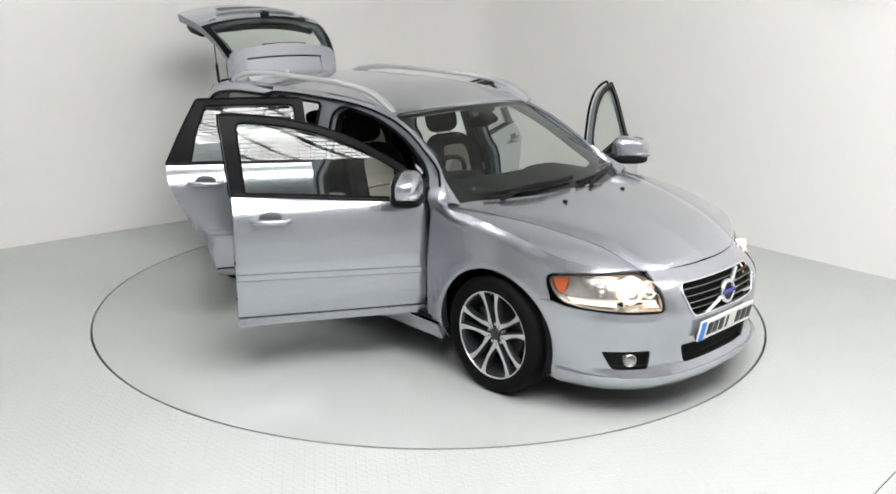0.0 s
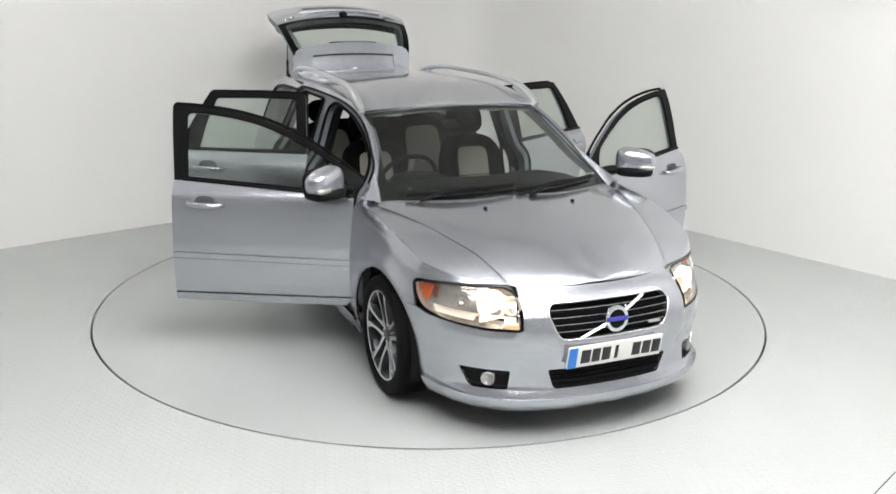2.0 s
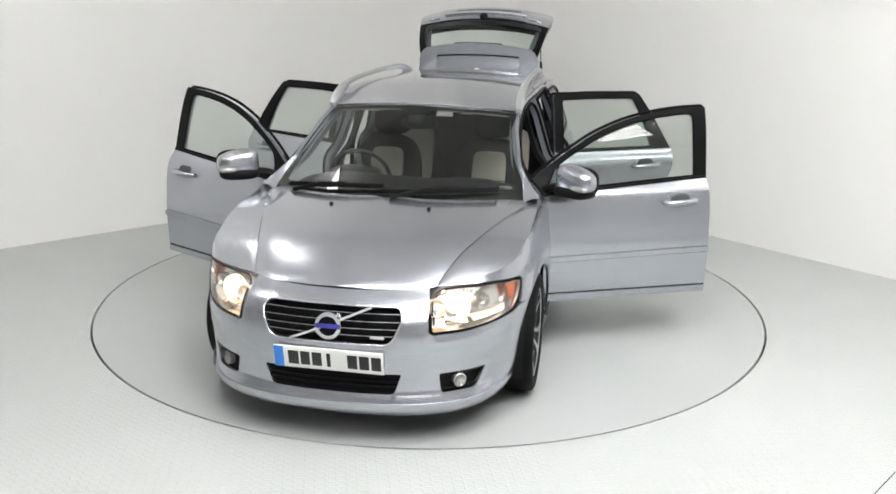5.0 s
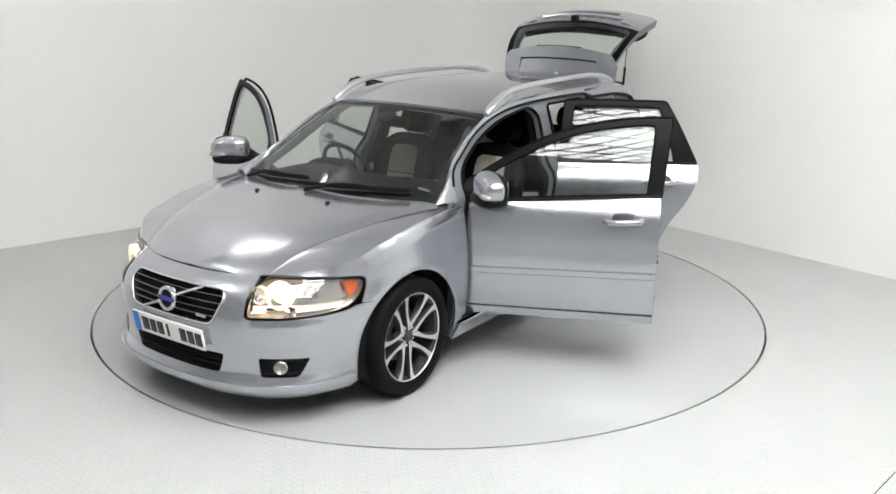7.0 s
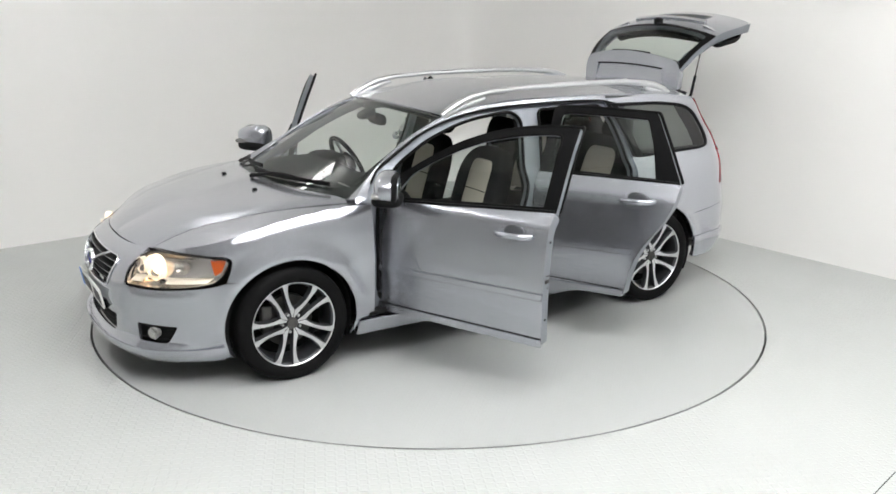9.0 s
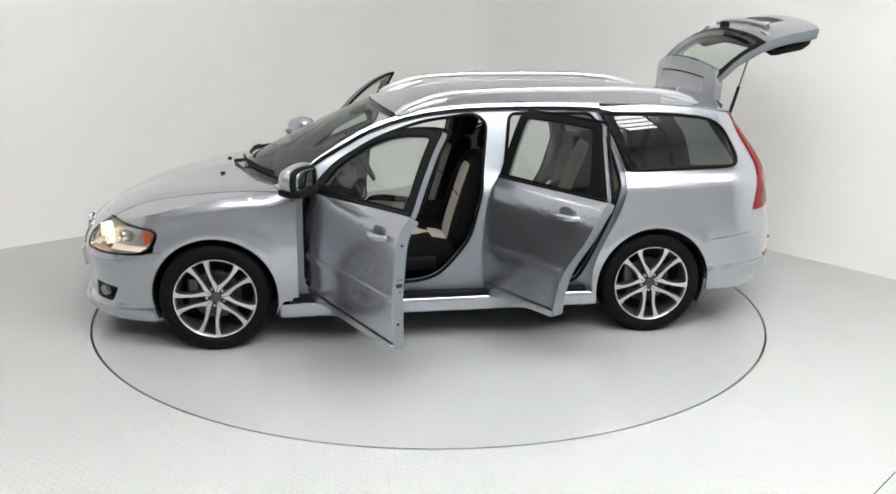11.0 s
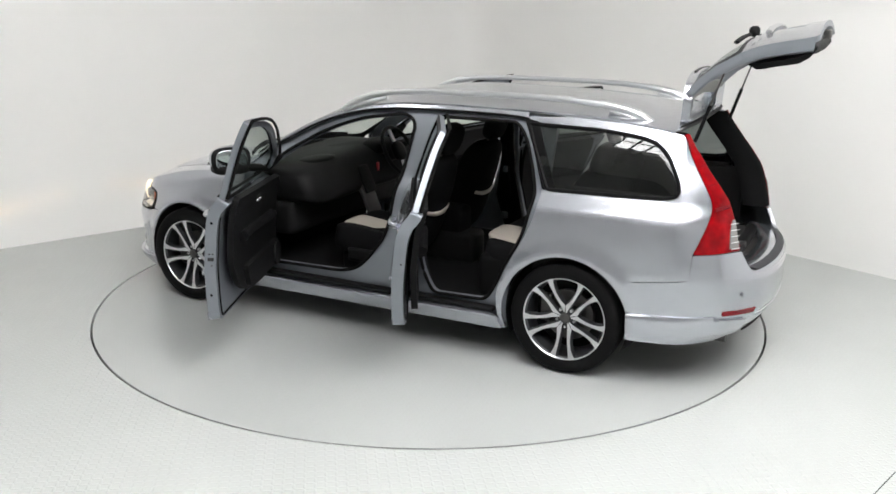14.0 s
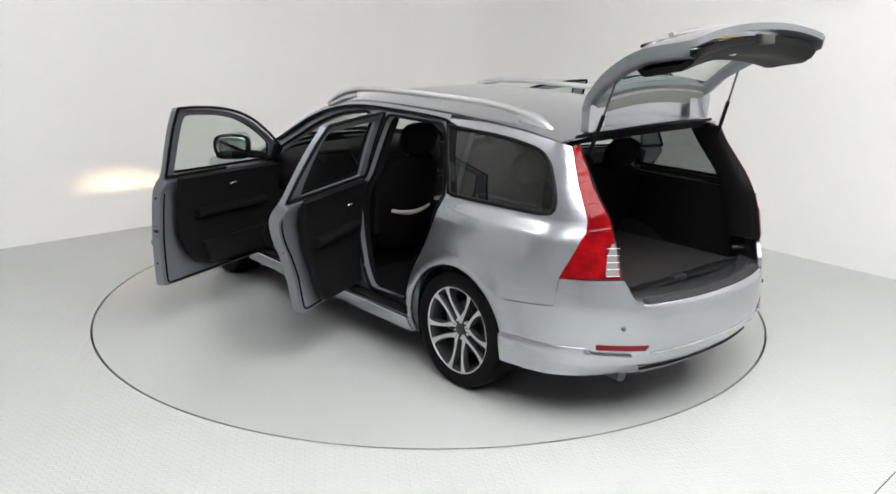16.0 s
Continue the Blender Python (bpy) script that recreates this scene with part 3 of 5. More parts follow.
def build_shell():
    # front bumper with its openings, one piece across the nose
    seam = [(sx(1.665), .585), (sx(1.74), .565), (sy(.62), .546), (sy(.475), .545), (sy(.452), .56), (sy(.455), .64), (sy(.478), .70), (sy(.49), .728)]
    # left half outline in (s, z)
    arch = [(sx(a), b, .002) for a, b, _ in arch_line(AXLE, .362, 42, -27, 12)]

    def nose(s, z):
        return side(s, z) if s <= S_NOSE else (lambda p: (p[0], -p[1], p[2]))(side(2 * S_NOSE - s, z))

    def m(s):
        return 2 * S_NOSE - s
    left = [(sx(1.685), .155, .01)] + [q for q in arch[::-1]] + [(sx(1.60), .588, .004)] + [(a, b, .01) for a, b in seam] + [(sy(.40), z_shoulder(2.09) - .004, .05)]
    top = [(sy(.2), z_shoulder(2.15) - .004, .02), (S_NOSE, .718, .02)]
    half = left + top
    whole = half + [(m(a), b, r) for a, b, r in half[::-1][1:]]
    grille = [(sy(.325), .668, .03), (sy(.345), .63, .03), (sy(.285), .508, .04)]
    grille = grille + [(m(a), b, r) for a, b, r in grille[::-1]]
    intake = [(sy(.335), .358, .015), (sy(.30), .258, .02)]
    intake = intake + [(m(a), b, r) for a, b, r in intake[::-1]]
    fog = [(sy(.505), .350, .015), (sy(.70), .350, .012), (sy(.665), .255, .03), (sy(.515), .258, .015)]
    fogr = [(m(a), b, r) for a, b, r in fog]
    part("front_bumper", sheet("front_bumper", rounded(whole, .01), nose, PAINT,
                               [rounded(q, .02) for q in (grille, intake, fog, fogr)], h=.028, thick=.02), car, "silver front bumper with lip spoiler")
    # lip spoiler under the bumper
    lip = [(sx(1.69), .238, .01), (sx(1.80), .226, .03), (sy(.62), .222, .03), (S_NOSE, .228, .02)]
    lipo = lip[:-1] + [(m(a), b, r) for a, b, r in lip[:-1][::-1]] + [(m(sx(1.69)), .158, .01), (sx(1.69), .158, .01)]
    part("lip_spoiler", sheet("lip_spoiler", rounded(lipo, .01), lambda s, z: nose(s, z), PAINT, h=.03, thick=.03, lift=.014), car)
    # grille
    def back(out):
        return lambda s, z: nose(s, z) if not out else tuple(Vector(nose(s, z)) - Vector((out, 0, 0)))
    gb = [(sy(.345), .678, .03), (sy(.365), .63, .03), (sy(.305), .498, .04)]
    part("grille_backing", sheet("grille_backing", rounded(gb + [(m(a), b, r) for a, b, r in gb[::-1]], .02), back(.05), BLACK, h=.05, thick=.006), car, "black grille backing")
    ib = [(sy(.345), .368, .015), (sy(.31), .245, .02)]
    part("intake_mesh", sheet("intake_mesh", rounded(ib + [(m(a), b, r) for a, b, r in ib[::-1]], .02), back(.035), BLACK, h=.05, thick=.006), car, "black lower intake mesh")
    for z, w in ((.635, .335), (.603, .325), (.571, .31), (.540, .295)):
        pts = [Vector(nose(s, z)) - Vector((.012, 0, 0)) for s in span(sy(w), m(sy(w)), 17)]
        part("grille_bar", tube("grille_bar", pts, .0065, GLOSSBLACK, n=8, flat=1.2), car, "dark grille bar")
        part("grille_bar_edge", tube("grille_bar_edge", [p + Vector((.008, 0, .005)) for p in pts], .0011, SATIN, n=6), car, "thin bright edge of grille bar")
    rim = [Vector(nose(a, b)) + Vector((.004, 0, 0)) for a, b in dense(rounded(grille, .02), .02)]
    part("grille_surround", tube("grille_surround", rim, .0052, CHROME, n=8, closed=True), car, "thin chrome grille surround")
    for z in (.335, .31, .285):
        pts = [Vector(nose(s, z)) - Vector((.018, 0, 0)) for s in span(sy(.32), m(sy(.32)), 13)]
        part("intake_bar", tube("intake_bar", pts, .006, BLACK, n=6), car)
    # diagonal bar and round emblem
    pts = [Vector((nose(sy(abs(y)), z)[0] + .006, y, z)) for y, z in ((-.185, .512), (-.09, .55), (0, .588), (.09, .627), (.185, .664))]
    part("diagonal_bar", tube("diagonal_bar", pts, .0105, SATIN, n=4, flat=.6), car, "bright diagonal grille bar")
    ec = Vector((nose(S_NOSE, .585)[0] + .012, 0, .585))
    em = part("emblem", lathe("emblem", [(.043, .004), (.045, .010), (.061, .010), (.064, .004), (.062, -.008), (.043, -.008), (.043, .004)], CHROME), car,
              "round chrome emblem with a blue band", pose(*ec, 0, 0, -90) @ pose(0, 0, 0, 6, 0, 0))
    part("emblem_disc", lathe("emblem_disc", [(.0, .002), (.044, .002), (.044, -.006)], GLOSSBLACK), em)
    part("emblem_band", rbox("emblem_band", (.118, .006, .022), .003, EMBLEMBLUE, (0, .009, 0)), em, "dark blue band")
    part("emblem_arrow", rbox("emblem_arrow", (.026, .010, .014), .003, CHROME, (-.052, .006, .052), (0, -45, 0)), em)
    part("grille_badge", rbox("grille_badge", (.006, .065, .013), .002, SATIN, (nose(sy(.21), .535)[0] + .004, .225, .542)), car, "small bright badge on the grille")
    # number plate, its characters as plain bars
    px = nose(S_NOSE, .425)[0] + .008
    pm = pose(px, 0, .425, 0, 10, 0)
    pl = part("number_plate", rbox("number_plate", (.012, .52, .112), .004, PLATEWHITE), car, "white front number plate with a blue band", pm)
    part("plate_band", rbox("plate_band", (.004, .045, .108), .001, PLATEBLUE, (.0065, -.235, 0)), pl)
    for i, w in enumerate((.05, .044, .046, .018, None, .046, .046, .046)):
        if w:
            part("plate_bar", rbox("plate_bar", (.003, w, .07), .001, INK, (.0068, -.165 + i * .056, 0)), pl, "black bar")
    part("plate_holder", rbox("plate_holder", (.03, .44, .05), .006, BLACK, (-.022, 0, -.045)), pl)

    def fog_parts(flip):
        k = -1 if flip else 1
        fb = [(sy(.490), .360, .015), (sy(.715), .360, .012), (sy(.68), .245, .03), (sy(.50), .248, .015)]
        part("fog_recess", sheet("fog_recess", rounded(fb, .02), lambda s, z: side(s, z, -.03), BLACK, h=.03, thick=.006, mirror=flip), car, "black fog lamp recess")
        c = Vector(side(sy(.598), .303, -.012))
        mm = pose(c.x, k * c.y, c.z, 0, 0, -90 + k * 38)
        bowl = part("fog_lamp", lathe("fog_lamp", [(.0, .0), (.016, .004), (.026, .013), (.030, .016), (.034, .012), (.034, -.012)], WHITELAMP, n=28), car, "round clear fog lamp", mm)
        part("fog_lens", lathe("fog_lens", [(.0, .022), (.016, .021), (.029, .016)], LENS, n=28), bowl)
        for z in (.27, .335):
            pts = [(p[0], k * p[1], p[2]) for p in (side(sy(y), z, -.012) for y in span(.52, .68, 5))]
            part("fog_slat", tube("fog_slat", pts, .005, BLACK, n=6), car)
    both(fog_parts)

    def fender(flip):
        a = arch_line(AXLE, .362, 180 + 20, 42, 22)
        zf = [(sx(x), z_shoulder(x), .01) for x in (.846, .95, 1.1, 1.25, 1.4, 1.55, 1.68, 1.8, 1.9)]
        out = [(sx(.846), .30, .004), (sx(.93), .29, .004)] + [(sx(p[0]), p[1], .002) for p in a] + [(sx(1.60), .59, .004), (sx(1.66), .592, .004)]
        out += [(sx(1.635), .66, .01), (sx(1.628), .707, .015), (sx(1.66), .727, .015), (sx(1.80), .733, .01), (sy(.60), .733, .01), (sy(.535), .732, .01)]
        out += [(sy(.53), z_shoulder(2.06), .003)] + zf[::-1]
        part("fender", sheet("fender", rounded(out, .01), side, PAINT, h=.03, thick=.014, mirror=flip), car, "silver front fender")
        sgn = -1 if flip else 1
        us, vs = span(sx(.846), sy(.44), 34), span(0, 1, 7)
        part("fender_top", grid("fender_top", lambda s, v: (lambda p: (p[0], sgn * p[1], p[2]))(bonnet_point(s, v * max(bonnet_edge(s) - .0015, .0005))), us, vs, PAINT, flip=flip), car)
        # wheel arch liner
        for ax, yy in ((AXLE, .835), (-AXLE, .845)):
            vs, fs = [], []
            n, o = 20, 0
            for k in range(n + 1):
                w = radians(-25 + 230 * k / n)
                for r, y in ((.352, yy), (.385, .56), (.06, .55)):
                    vs.append((ax + r * math.cos(w), sgn * y, WHEEL_R + .01 + r * math.sin(w)))
            for k in range(n):
                for j in range(2):
                    fs.append((o + 3 * k + j, o + 3 * k + j + 1, o + 3 * k + j + 4, o + 3 * k + j + 3))
            part("arch_liner", mesh_of("arch_liner", vs, fs, BLACK), car, "black wheel arch liner")
    both(fender)

    # bonnet
    us = span(S_COWL + .012, S_NOSE - .0005, 46)
    ws = span(0, 1, 15)

    def bon(sgn):
        return lambda s, w: (lambda p: (p[0], sgn * p[1], p[2] + .001))(bonnet_point(s, bonnet_edge(s) + .0025 + (1 - bonnet_edge(s) - .0025) * w))
    wl = ws + [2 - w for w in ws[::-1][1:]]
    part("bonnet", grid("bonnet", lambda s, w: bon(1)(s, w) if w <= 1 else bon(-1)(s, 2 - w), us, wl, PAINT, thick=-.012), car, "smooth silver bonnet")
    for y in (.268, -.268):
        part("washer_nozzle", blob("washer_nozzle", (.032, .02, .014), BLACK, at=(1.296, y, .945), n=12), car)
    # scuttle under the windscreen
    part("scuttle", grid("scuttle", lambda u, v: tuple(Vector(screen_point(u, -.02 + .06 * v)) + Vector((.035 - .03 * v, 0, -.012 - .008 * (1 - v)))), span(-1, 1, 25), span(-.9, 1, 5), BLACK), car, "black scuttle panel")
    # windscreen and its dark edge
    part("windscreen", grid("windscreen", screen_point, span(-.985, .985, 31), span(.01, .99, 17), GLASS), car, "large clear windscreen")
    edge = [(-.99, .008), (.99, .008), (.99, .992), (-.99, .992)]
    hole = [(-.925, .10, .06), (.925, .10, .06), (.925, .955, .05), (.2, .962, .1), (.10, .90, .03), (-.10, .90, .03), (-.2, .962, .1), (-.925, .955, .05)]
    part("screen_edge", sheet("screen_edge", rounded(edge, .02), lambda u, v: screen_point(u, v), GLOSSBLACK, [rounded(hole, .04)], h=.05, thick=.003, lift=-.003), car, "black screen border")
    # roof, its sides and the pillars beside the screen
    us = span(-1.80, .33, 40)

    def roof(x, u):
        q = Vector(roof_point(min(x, .33), u))
        if x > -.2:
            k = (x + .2) / .53
            e = Vector(screen_point(u * .99, 1.0))
            q = Vector(roof_point(-.2 + (.229 + .2) * k, u)).lerp(e, k ** 1.5)
        if x < -1.6:
            k = (-1.6 - x) / .2
            q.x -= .07 * (1 - u * u) * k
        return tuple(q)
    part("roof", grid("roof", roof, us, span(-1, 1, 31), PAINT, thick=-.012), car, "silver roof")
    part("roof_lining", grid("roof_lining", lambda x, u: tuple(Vector(roof(x, u)) * 1.0 - Vector((0, 0, .035))), span(-1.76, .30, 24), span(-.97, .97, 13), LINER), car, "pale grey roof lining")

    def flank(flip):
        sgn = -1 if flip else 1
        # cant rail and windscreen pillar
        xs = span(-.99, .93, 30)
        up = [(sx(x), z_cant(x) + .002, .003) for x in xs]
        door_top = curve(*[(a, b) for a, b in ((-1.02, 1.375), (-.955, 1.386), (-.60, 1.393), (-.31, 1.388), (-.15, 1.38), (.05, 1.357), (.23, 1.318), (.41, 1.256), (.6, 1.158), (.78, 1.045), (.845, .96), (.93, .925))])
        lo = [(sx(x), min(door_top(x), z_cant(x) - .004), .003) for x in xs]
        part("roof_rail_panel", sheet("roof_rail_panel", [(a, b) for a, b, _ in up] + [(a, b) for a, b, _ in lo[::-1]], side, PAINT, h=.03, thick=.02, mirror=flip), car, "silver side of the roof and screen pillar")
        top = [side(sx(x), min(door_top(x), z_cant(x) - .004) - .004, .001) for x in span(.80, -1.0, 32)]
        part("opening_trim", tube("opening_trim", [(x, sgn * y, z) for x, y, z in top], .0075, GLOSSBLACK, n=6), car, "black trim over the door openings")
        # a-pillar facing beside the glass
        vs, fs = [], []
        for k in range(25):
            v = k / 24
            a = Vector(screen_point(.985, v))
            x = .93 + (.229 - .93) * v
            b = Vector(skin(x, z_cant(x) + .002))
            for w in (0, .5, 1):
                q = a.lerp(b, w)
                q.z += .008 * 4 * w * (1 - w)
                vs.append((q.x, sgn * q.y, q.z))
        fs = [(3 * k + j, 3 * k + j + 1, 3 * k + j + 4, 3 * k + j + 3) for k in range(24) for j in range(2)]
        part("screen_pillar", mesh_of("screen_pillar", vs, fs, PAINT), car)
        # door frame of the body with its two openings
        inner = [(.90, .22), (.90, .93)] + [(x, z_cant(x) - .012) for x in (.8, .6, .41, .23, .05, -.2, -.5, -.9)] + [(-1.16, 1.385), (-1.16, .9), (-1.10, .72), (-1.02, .62), (-.975, .45), (-.96, .22)]
        # frame takes the darkened silver, so its shade is in the colour
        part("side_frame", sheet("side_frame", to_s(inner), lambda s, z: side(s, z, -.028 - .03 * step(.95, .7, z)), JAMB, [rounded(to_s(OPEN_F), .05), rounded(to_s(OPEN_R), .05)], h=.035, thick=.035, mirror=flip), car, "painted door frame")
        for o in (OPEN_F, OPEN_R):
            pts = [side(a, b, -.02 - .03 * step(.95, .7, b)) for a, b in dense(rounded(to_s(o), .05), .03)]
            part("door_seal", tube("door_seal", [(x, sgn * y, z) for x, y, z in pts], .010, RUBBER, n=8, closed=True), car, "black rubber door seal")
        # pillar trim inside
        pil = [(-.30, .36), (-.22, .60), (-.265, .90), (-.315, 1.33), (-.41, 1.33), (-.36, .80), (-.43, .45), (-.46, .36)]
        part("pillar_trim", sheet("pillar_trim", to_s(pil), lambda s, z: side(s, z, -.105), BLACK, h=.05, thick=.03, mirror=flip), car)
        # sill
        sill = [(sx(.955), .185, .01), (sx(.94), .276, .01), (sx(-.93), .288, .01), (sx(-.955), .20, .01)]
        part("sill", sheet("sill", rounded(sill, .01), lambda s, z: side(s, z, .018 - .02 * step(.27, .3, z)), PAINT, h=.03, thick=.04, mirror=flip), car, "silver side skirt")
        part("sill_tread", rbox("sill_tread", (1.78, .125, .026), .006, BLACK, (-.01, sgn * .812, .302)), car, "black tread strip")
        part("scuff_plate", rbox("scuff_plate", (.42, .05, .006), .002, STEEL, (.30, sgn * .79, .317)), car)
        # rear quarter
        q = [(-1.135, 1.395, .003)] + [(x, z_cant(x) + .002, .003) for x in (-1.3, -1.5, -1.65, -1.76)] + [(-1.887, 1.346, .004), (-1.977, 1.25, .02), (-2.052, 1.12, .03), (-2.087, 1.03, .02), (-2.085, .985, .015), (-2.032, .87, .02), (-1.982, .765, .01)]
        q += [(-1.97, .63, .01), (-1.70, .598, .004)] + arch_line(-AXLE, .362, 132, -18, 22) + [(-.965, .205, .003), (-.94, .21, .003), (-.925, .42, .05), (-.962, .54, .06), (-1.022, .655, .06), (-1.087, .775, .06), (-1.13, .90, .05), (-1.136, 1.01, .02), (-1.05, 1.222, .06), (-.968, 1.386, .01)]
        part("rear_quarter", sheet("rear_quarter", rounded(to_s(q), .01), side, PAINT, [rounded(to_s(QUARTER_GLASS), .03)], h=.032, thick=.02, mirror=flip), car, "silver rear quarter panel")
        part("quarter_window", sheet("quarter_window", rounded(to_s([(a * 1.0, b, r) for a, b, r in QUARTER_GLASS]), .03), lambda s, z: glass_side(s, z), TINTED, h=.04, thick=0, lift=-.003, mirror=flip), car, "dark tinted rear side window")
        band = [(a, b) for a, b in dense(rounded(to_s(QUARTER_GLASS), .03), .03)]
        part("window_seal", tube("window_seal", [(x, sgn * y, z) for x, y, z in (side(a, b, .001) for a, b in band)], .011, GLOSSBLACK, n=8, closed=True), car, "black window seal")
        pillar = [(-.972, 1.378, .01), (-1.06, 1.365, .01), (-1.215, 1.022, .01), (-1.138, 1.014, .01), (-1.055, 1.222, .04)]
        part("pillar_cover", sheet("pillar_cover", rounded(to_s(pillar), .01), lambda s, z: side(s, z), GLOSSBLACK, h=.04, thick=.008, lift=.003, mirror=flip), car, "gloss black pillar cover")
        # inner trim of the rear
        tr = [(-1.17, .98), (-1.92, 1.01), (-1.97, .62), (-1.75, .55), (-1.1, .55), (-1.13, .8)]
        part("rear_trim", sheet("rear_trim", to_s(tr), lambda s, z: side(s, z, -.10), BLACK, h=.06, thick=.02, mirror=flip), car)
        # tail lamp
        front = [(-1.89, 1.350), (-1.98, 1.25), (-2.055, 1.12), (-2.09, 1.03), (-2.088, .985), (-2.035, .87), (-1.985, .765)]
        wide = curve((.765, .305), (.87, .225), (.975, .140), (1.02, .124), (1.12, .112), (1.25, .098), (1.36, .062))
        rear = [(sx(a) - wide(b), b) for a, b in front]
        lamp = [(sx(a), b) for a, b in front] + rear[::-1]
        lm = part("tail_lamp", sheet("tail_lamp", rounded([(a, b, .015) for a, b in lamp], .01), lambda s, z: side(s, z), RED, h=.03, thick=.03, lift=.006, mirror=flip), car, "tall red tail lamp with a clear lower corner")
        for zz, w in ((.985, .012), (1.10, .006), (1.19, .006)):
            fx = float(np.interp(zz, [b for _, b in front[::-1]], [a for a, _ in front[::-1]]))
            s0, s1 = sx(fx) - .012, sx(fx) - wide(zz) + .012
            pts = [side(s0 + (s1 - s0) * u, zz + .012 * u, .005) for u in span(0, 1, 6)]
            part("lamp_divider", tube("lamp_divider", [(x, sgn * y, z) for x, y, z in pts], w * .7, DARKRED, n=6), lm, "darker red divider")
        white = [(rear[-1][0] + .012, .78), (rear[-1][0] + .08, .78), (rear[-1][0] + .075, .87), (rear[-2][0] + .03, .93), (rear[-2][0] + .012, .93)]
        part("reversing_lamp", sheet("reversing_lamp", rounded([(a, b, .01) for a, b in white], .01), lambda s, z: side(s, z), WHITELAMP, h=.03, thick=.01, lift=.011, mirror=flip), lm, "clear ribbed reversing lamp")
        for k in range(5):
            zz = .785 + .032 * k
            w = .008 + rear[-1][0]
            pts = [side(a, zz, .019) for a in (rear[-1][0] + .014, rear[-1][0] + .045, rear[-1][0] + .076)]
            part("lamp_rib", tube("lamp_rib", [(x, sgn * y, z) for x, y, z in pts], .0016, SATIN, n=6), lm)
        # inner edge of the boot opening behind the lamp
        jam = [(rear[i][0], rear[i][1]) for i in range(len(rear))]
        vs, fs = [], []
        for a, b in jam:
            p = Vector(side(a, b, .004))
            vs += [(p.x, sgn * p.y, p.z), (p.x + .03, sgn * (p.y - .045), p.z), (p.x + .16, sgn * (p.y - .06), p.z)]
        fs = [(3 * i + j, 3 * i + j + 1, 3 * i + j + 4, 3 * i + j + 3) for i in range(len(jam) - 1) for j in range(2)]
        part("boot_jamb", mesh_of("boot_jamb", vs, fs, GLOSSBLACK), car, "dark edge of the boot opening")
    both(flank)

    # rear bumper, one piece round the tail
    def tail(s, z):
        return side(s, z) if s >= S_TAIL else (lambda p: (p[0], -p[1], p[2]))(side(2 * S_TAIL - s, z))

    def mt(s):
        return 2 * S_TAIL - s
    arch = [(sx(a), b, .002) for a, b, _ in arch_line(-AXLE, .362, 131, 187, 12)]
    half = [(sx(-1.70), .272, .01)] + arch[::-1] + [(sx(-1.70), .594, .004), (sx(-1.97), .626, .01), (sx(-1.985), .76, .01), (sy(.60, False), .757, .012), (sy(.56, False), .67, .03), (sy(.50, False), .628, .03), (sy(.3, False), .62, .02)]
    left = half + [(S_TAIL, .62, .02)]
    bottom = [(sy(.42, False), .245, .02), (sy(.64, False), .262, .03), (sx(-1.95), .268, .02)]
    whole = left + [(mt(a), b, r) for a, b, r in half[::-1]] + [(mt(a), b, r) for a, b, r in bottom[::-1]] + [(a, b, r) for a, b, r in bottom]
    part("rear_bumper", sheet("rear_bumper", rounded(whole, .01), tail, PAINT, h=.035, thick=.02), car, "silver rear bumper")
    # rubber step on the bumper
    vs, fs = [], []
    ys = span(-.48, .48, 25)
    for y in ys:
        p = Vector(tail(sy(abs(y), False), .615))
        vs += [(p.x + .012, y, .641), (p.x + .018, y, .649), (p.x + .058, y, .655)]
    fs = [(3 * i + j, 3 * i + j + 1, 3 * i + j + 4, 3 * i + j + 3) for i in range(24) for j in range(2)]
    part("bumper_step", mesh_of("bumper_step", vs, [f[::-1] for f in fs], STEPGREY), car, "dark grey load step")
    vs = []
    for y in span(-.57, .57, 27):
        p = Vector(tail(sy(abs(y), False), .615))
        vs += [(p.x + .002, y, .618), (p.x + .008, y, .632), (p.x + .022, y, .641), (p.x + .150, y, .662), (p.x + .165, y, .63)]
    fs = [(5 * i + j, 5 * i + j + 1, 5 * i + j + 6, 5 * i + j + 5) for i in range(26) for j in range(4)]
    part("bumper_top", mesh_of("bumper_top", vs, [f[::-1] for f in fs], PAINT), car, "silver top of the bumper")
    part("bumper_groove", tube("bumper_groove", [(tail(sy(abs(y), False), .40)[0] - .002, y, .395) for y in span(-.47, .47, 21)], .004, SATIN, n=6), car, "thin bright trim line")
    part("diffuser_slot", tube("diffuser_slot", [(tail(sy(abs(y), False), .29)[0] - .004, y, .29) for y in span(-.46, .46, 21)], .006, BLACK, n=6, flat=1.3), car)

    def rear_bits(flip):
        sgn = -1 if flip else 1
        rf = [(sy(.705, False), .452, .008), (sy(.705, False), .426, .008), (sy(.49, False), .408, .008), (sy(.475, False), .434, .008)]
        part("rear_reflector", sheet("rear_reflector", rounded(rf, .008), lambda s, z: side(s, z), DARKRED, h=.03, thick=.01, lift=.004, mirror=flip), car, "red bumper reflector")
        sk = [(sx(-AXLE - .354), .275, .006), (sx(-AXLE - .348), .42, .006), (sx(-1.9), .428, .02), (sy(.74, False), .43, .02), (sy(.715, False), .405, .01), (sy(.55, False), .385, .01), (sy(.55, False), .30, .02), (sy(.68, False), .272, .02), (sx(-1.95), .272, .02)]
        part("bumper_skirt", sheet("bumper_skirt", rounded(sk, .008), lambda s, z: side(s, z, .014 * step(.432, .405, z)), PAINT, h=.03, thick=.012, lift=.004, mirror=flip), car, "silver lower skirt of the bumper")
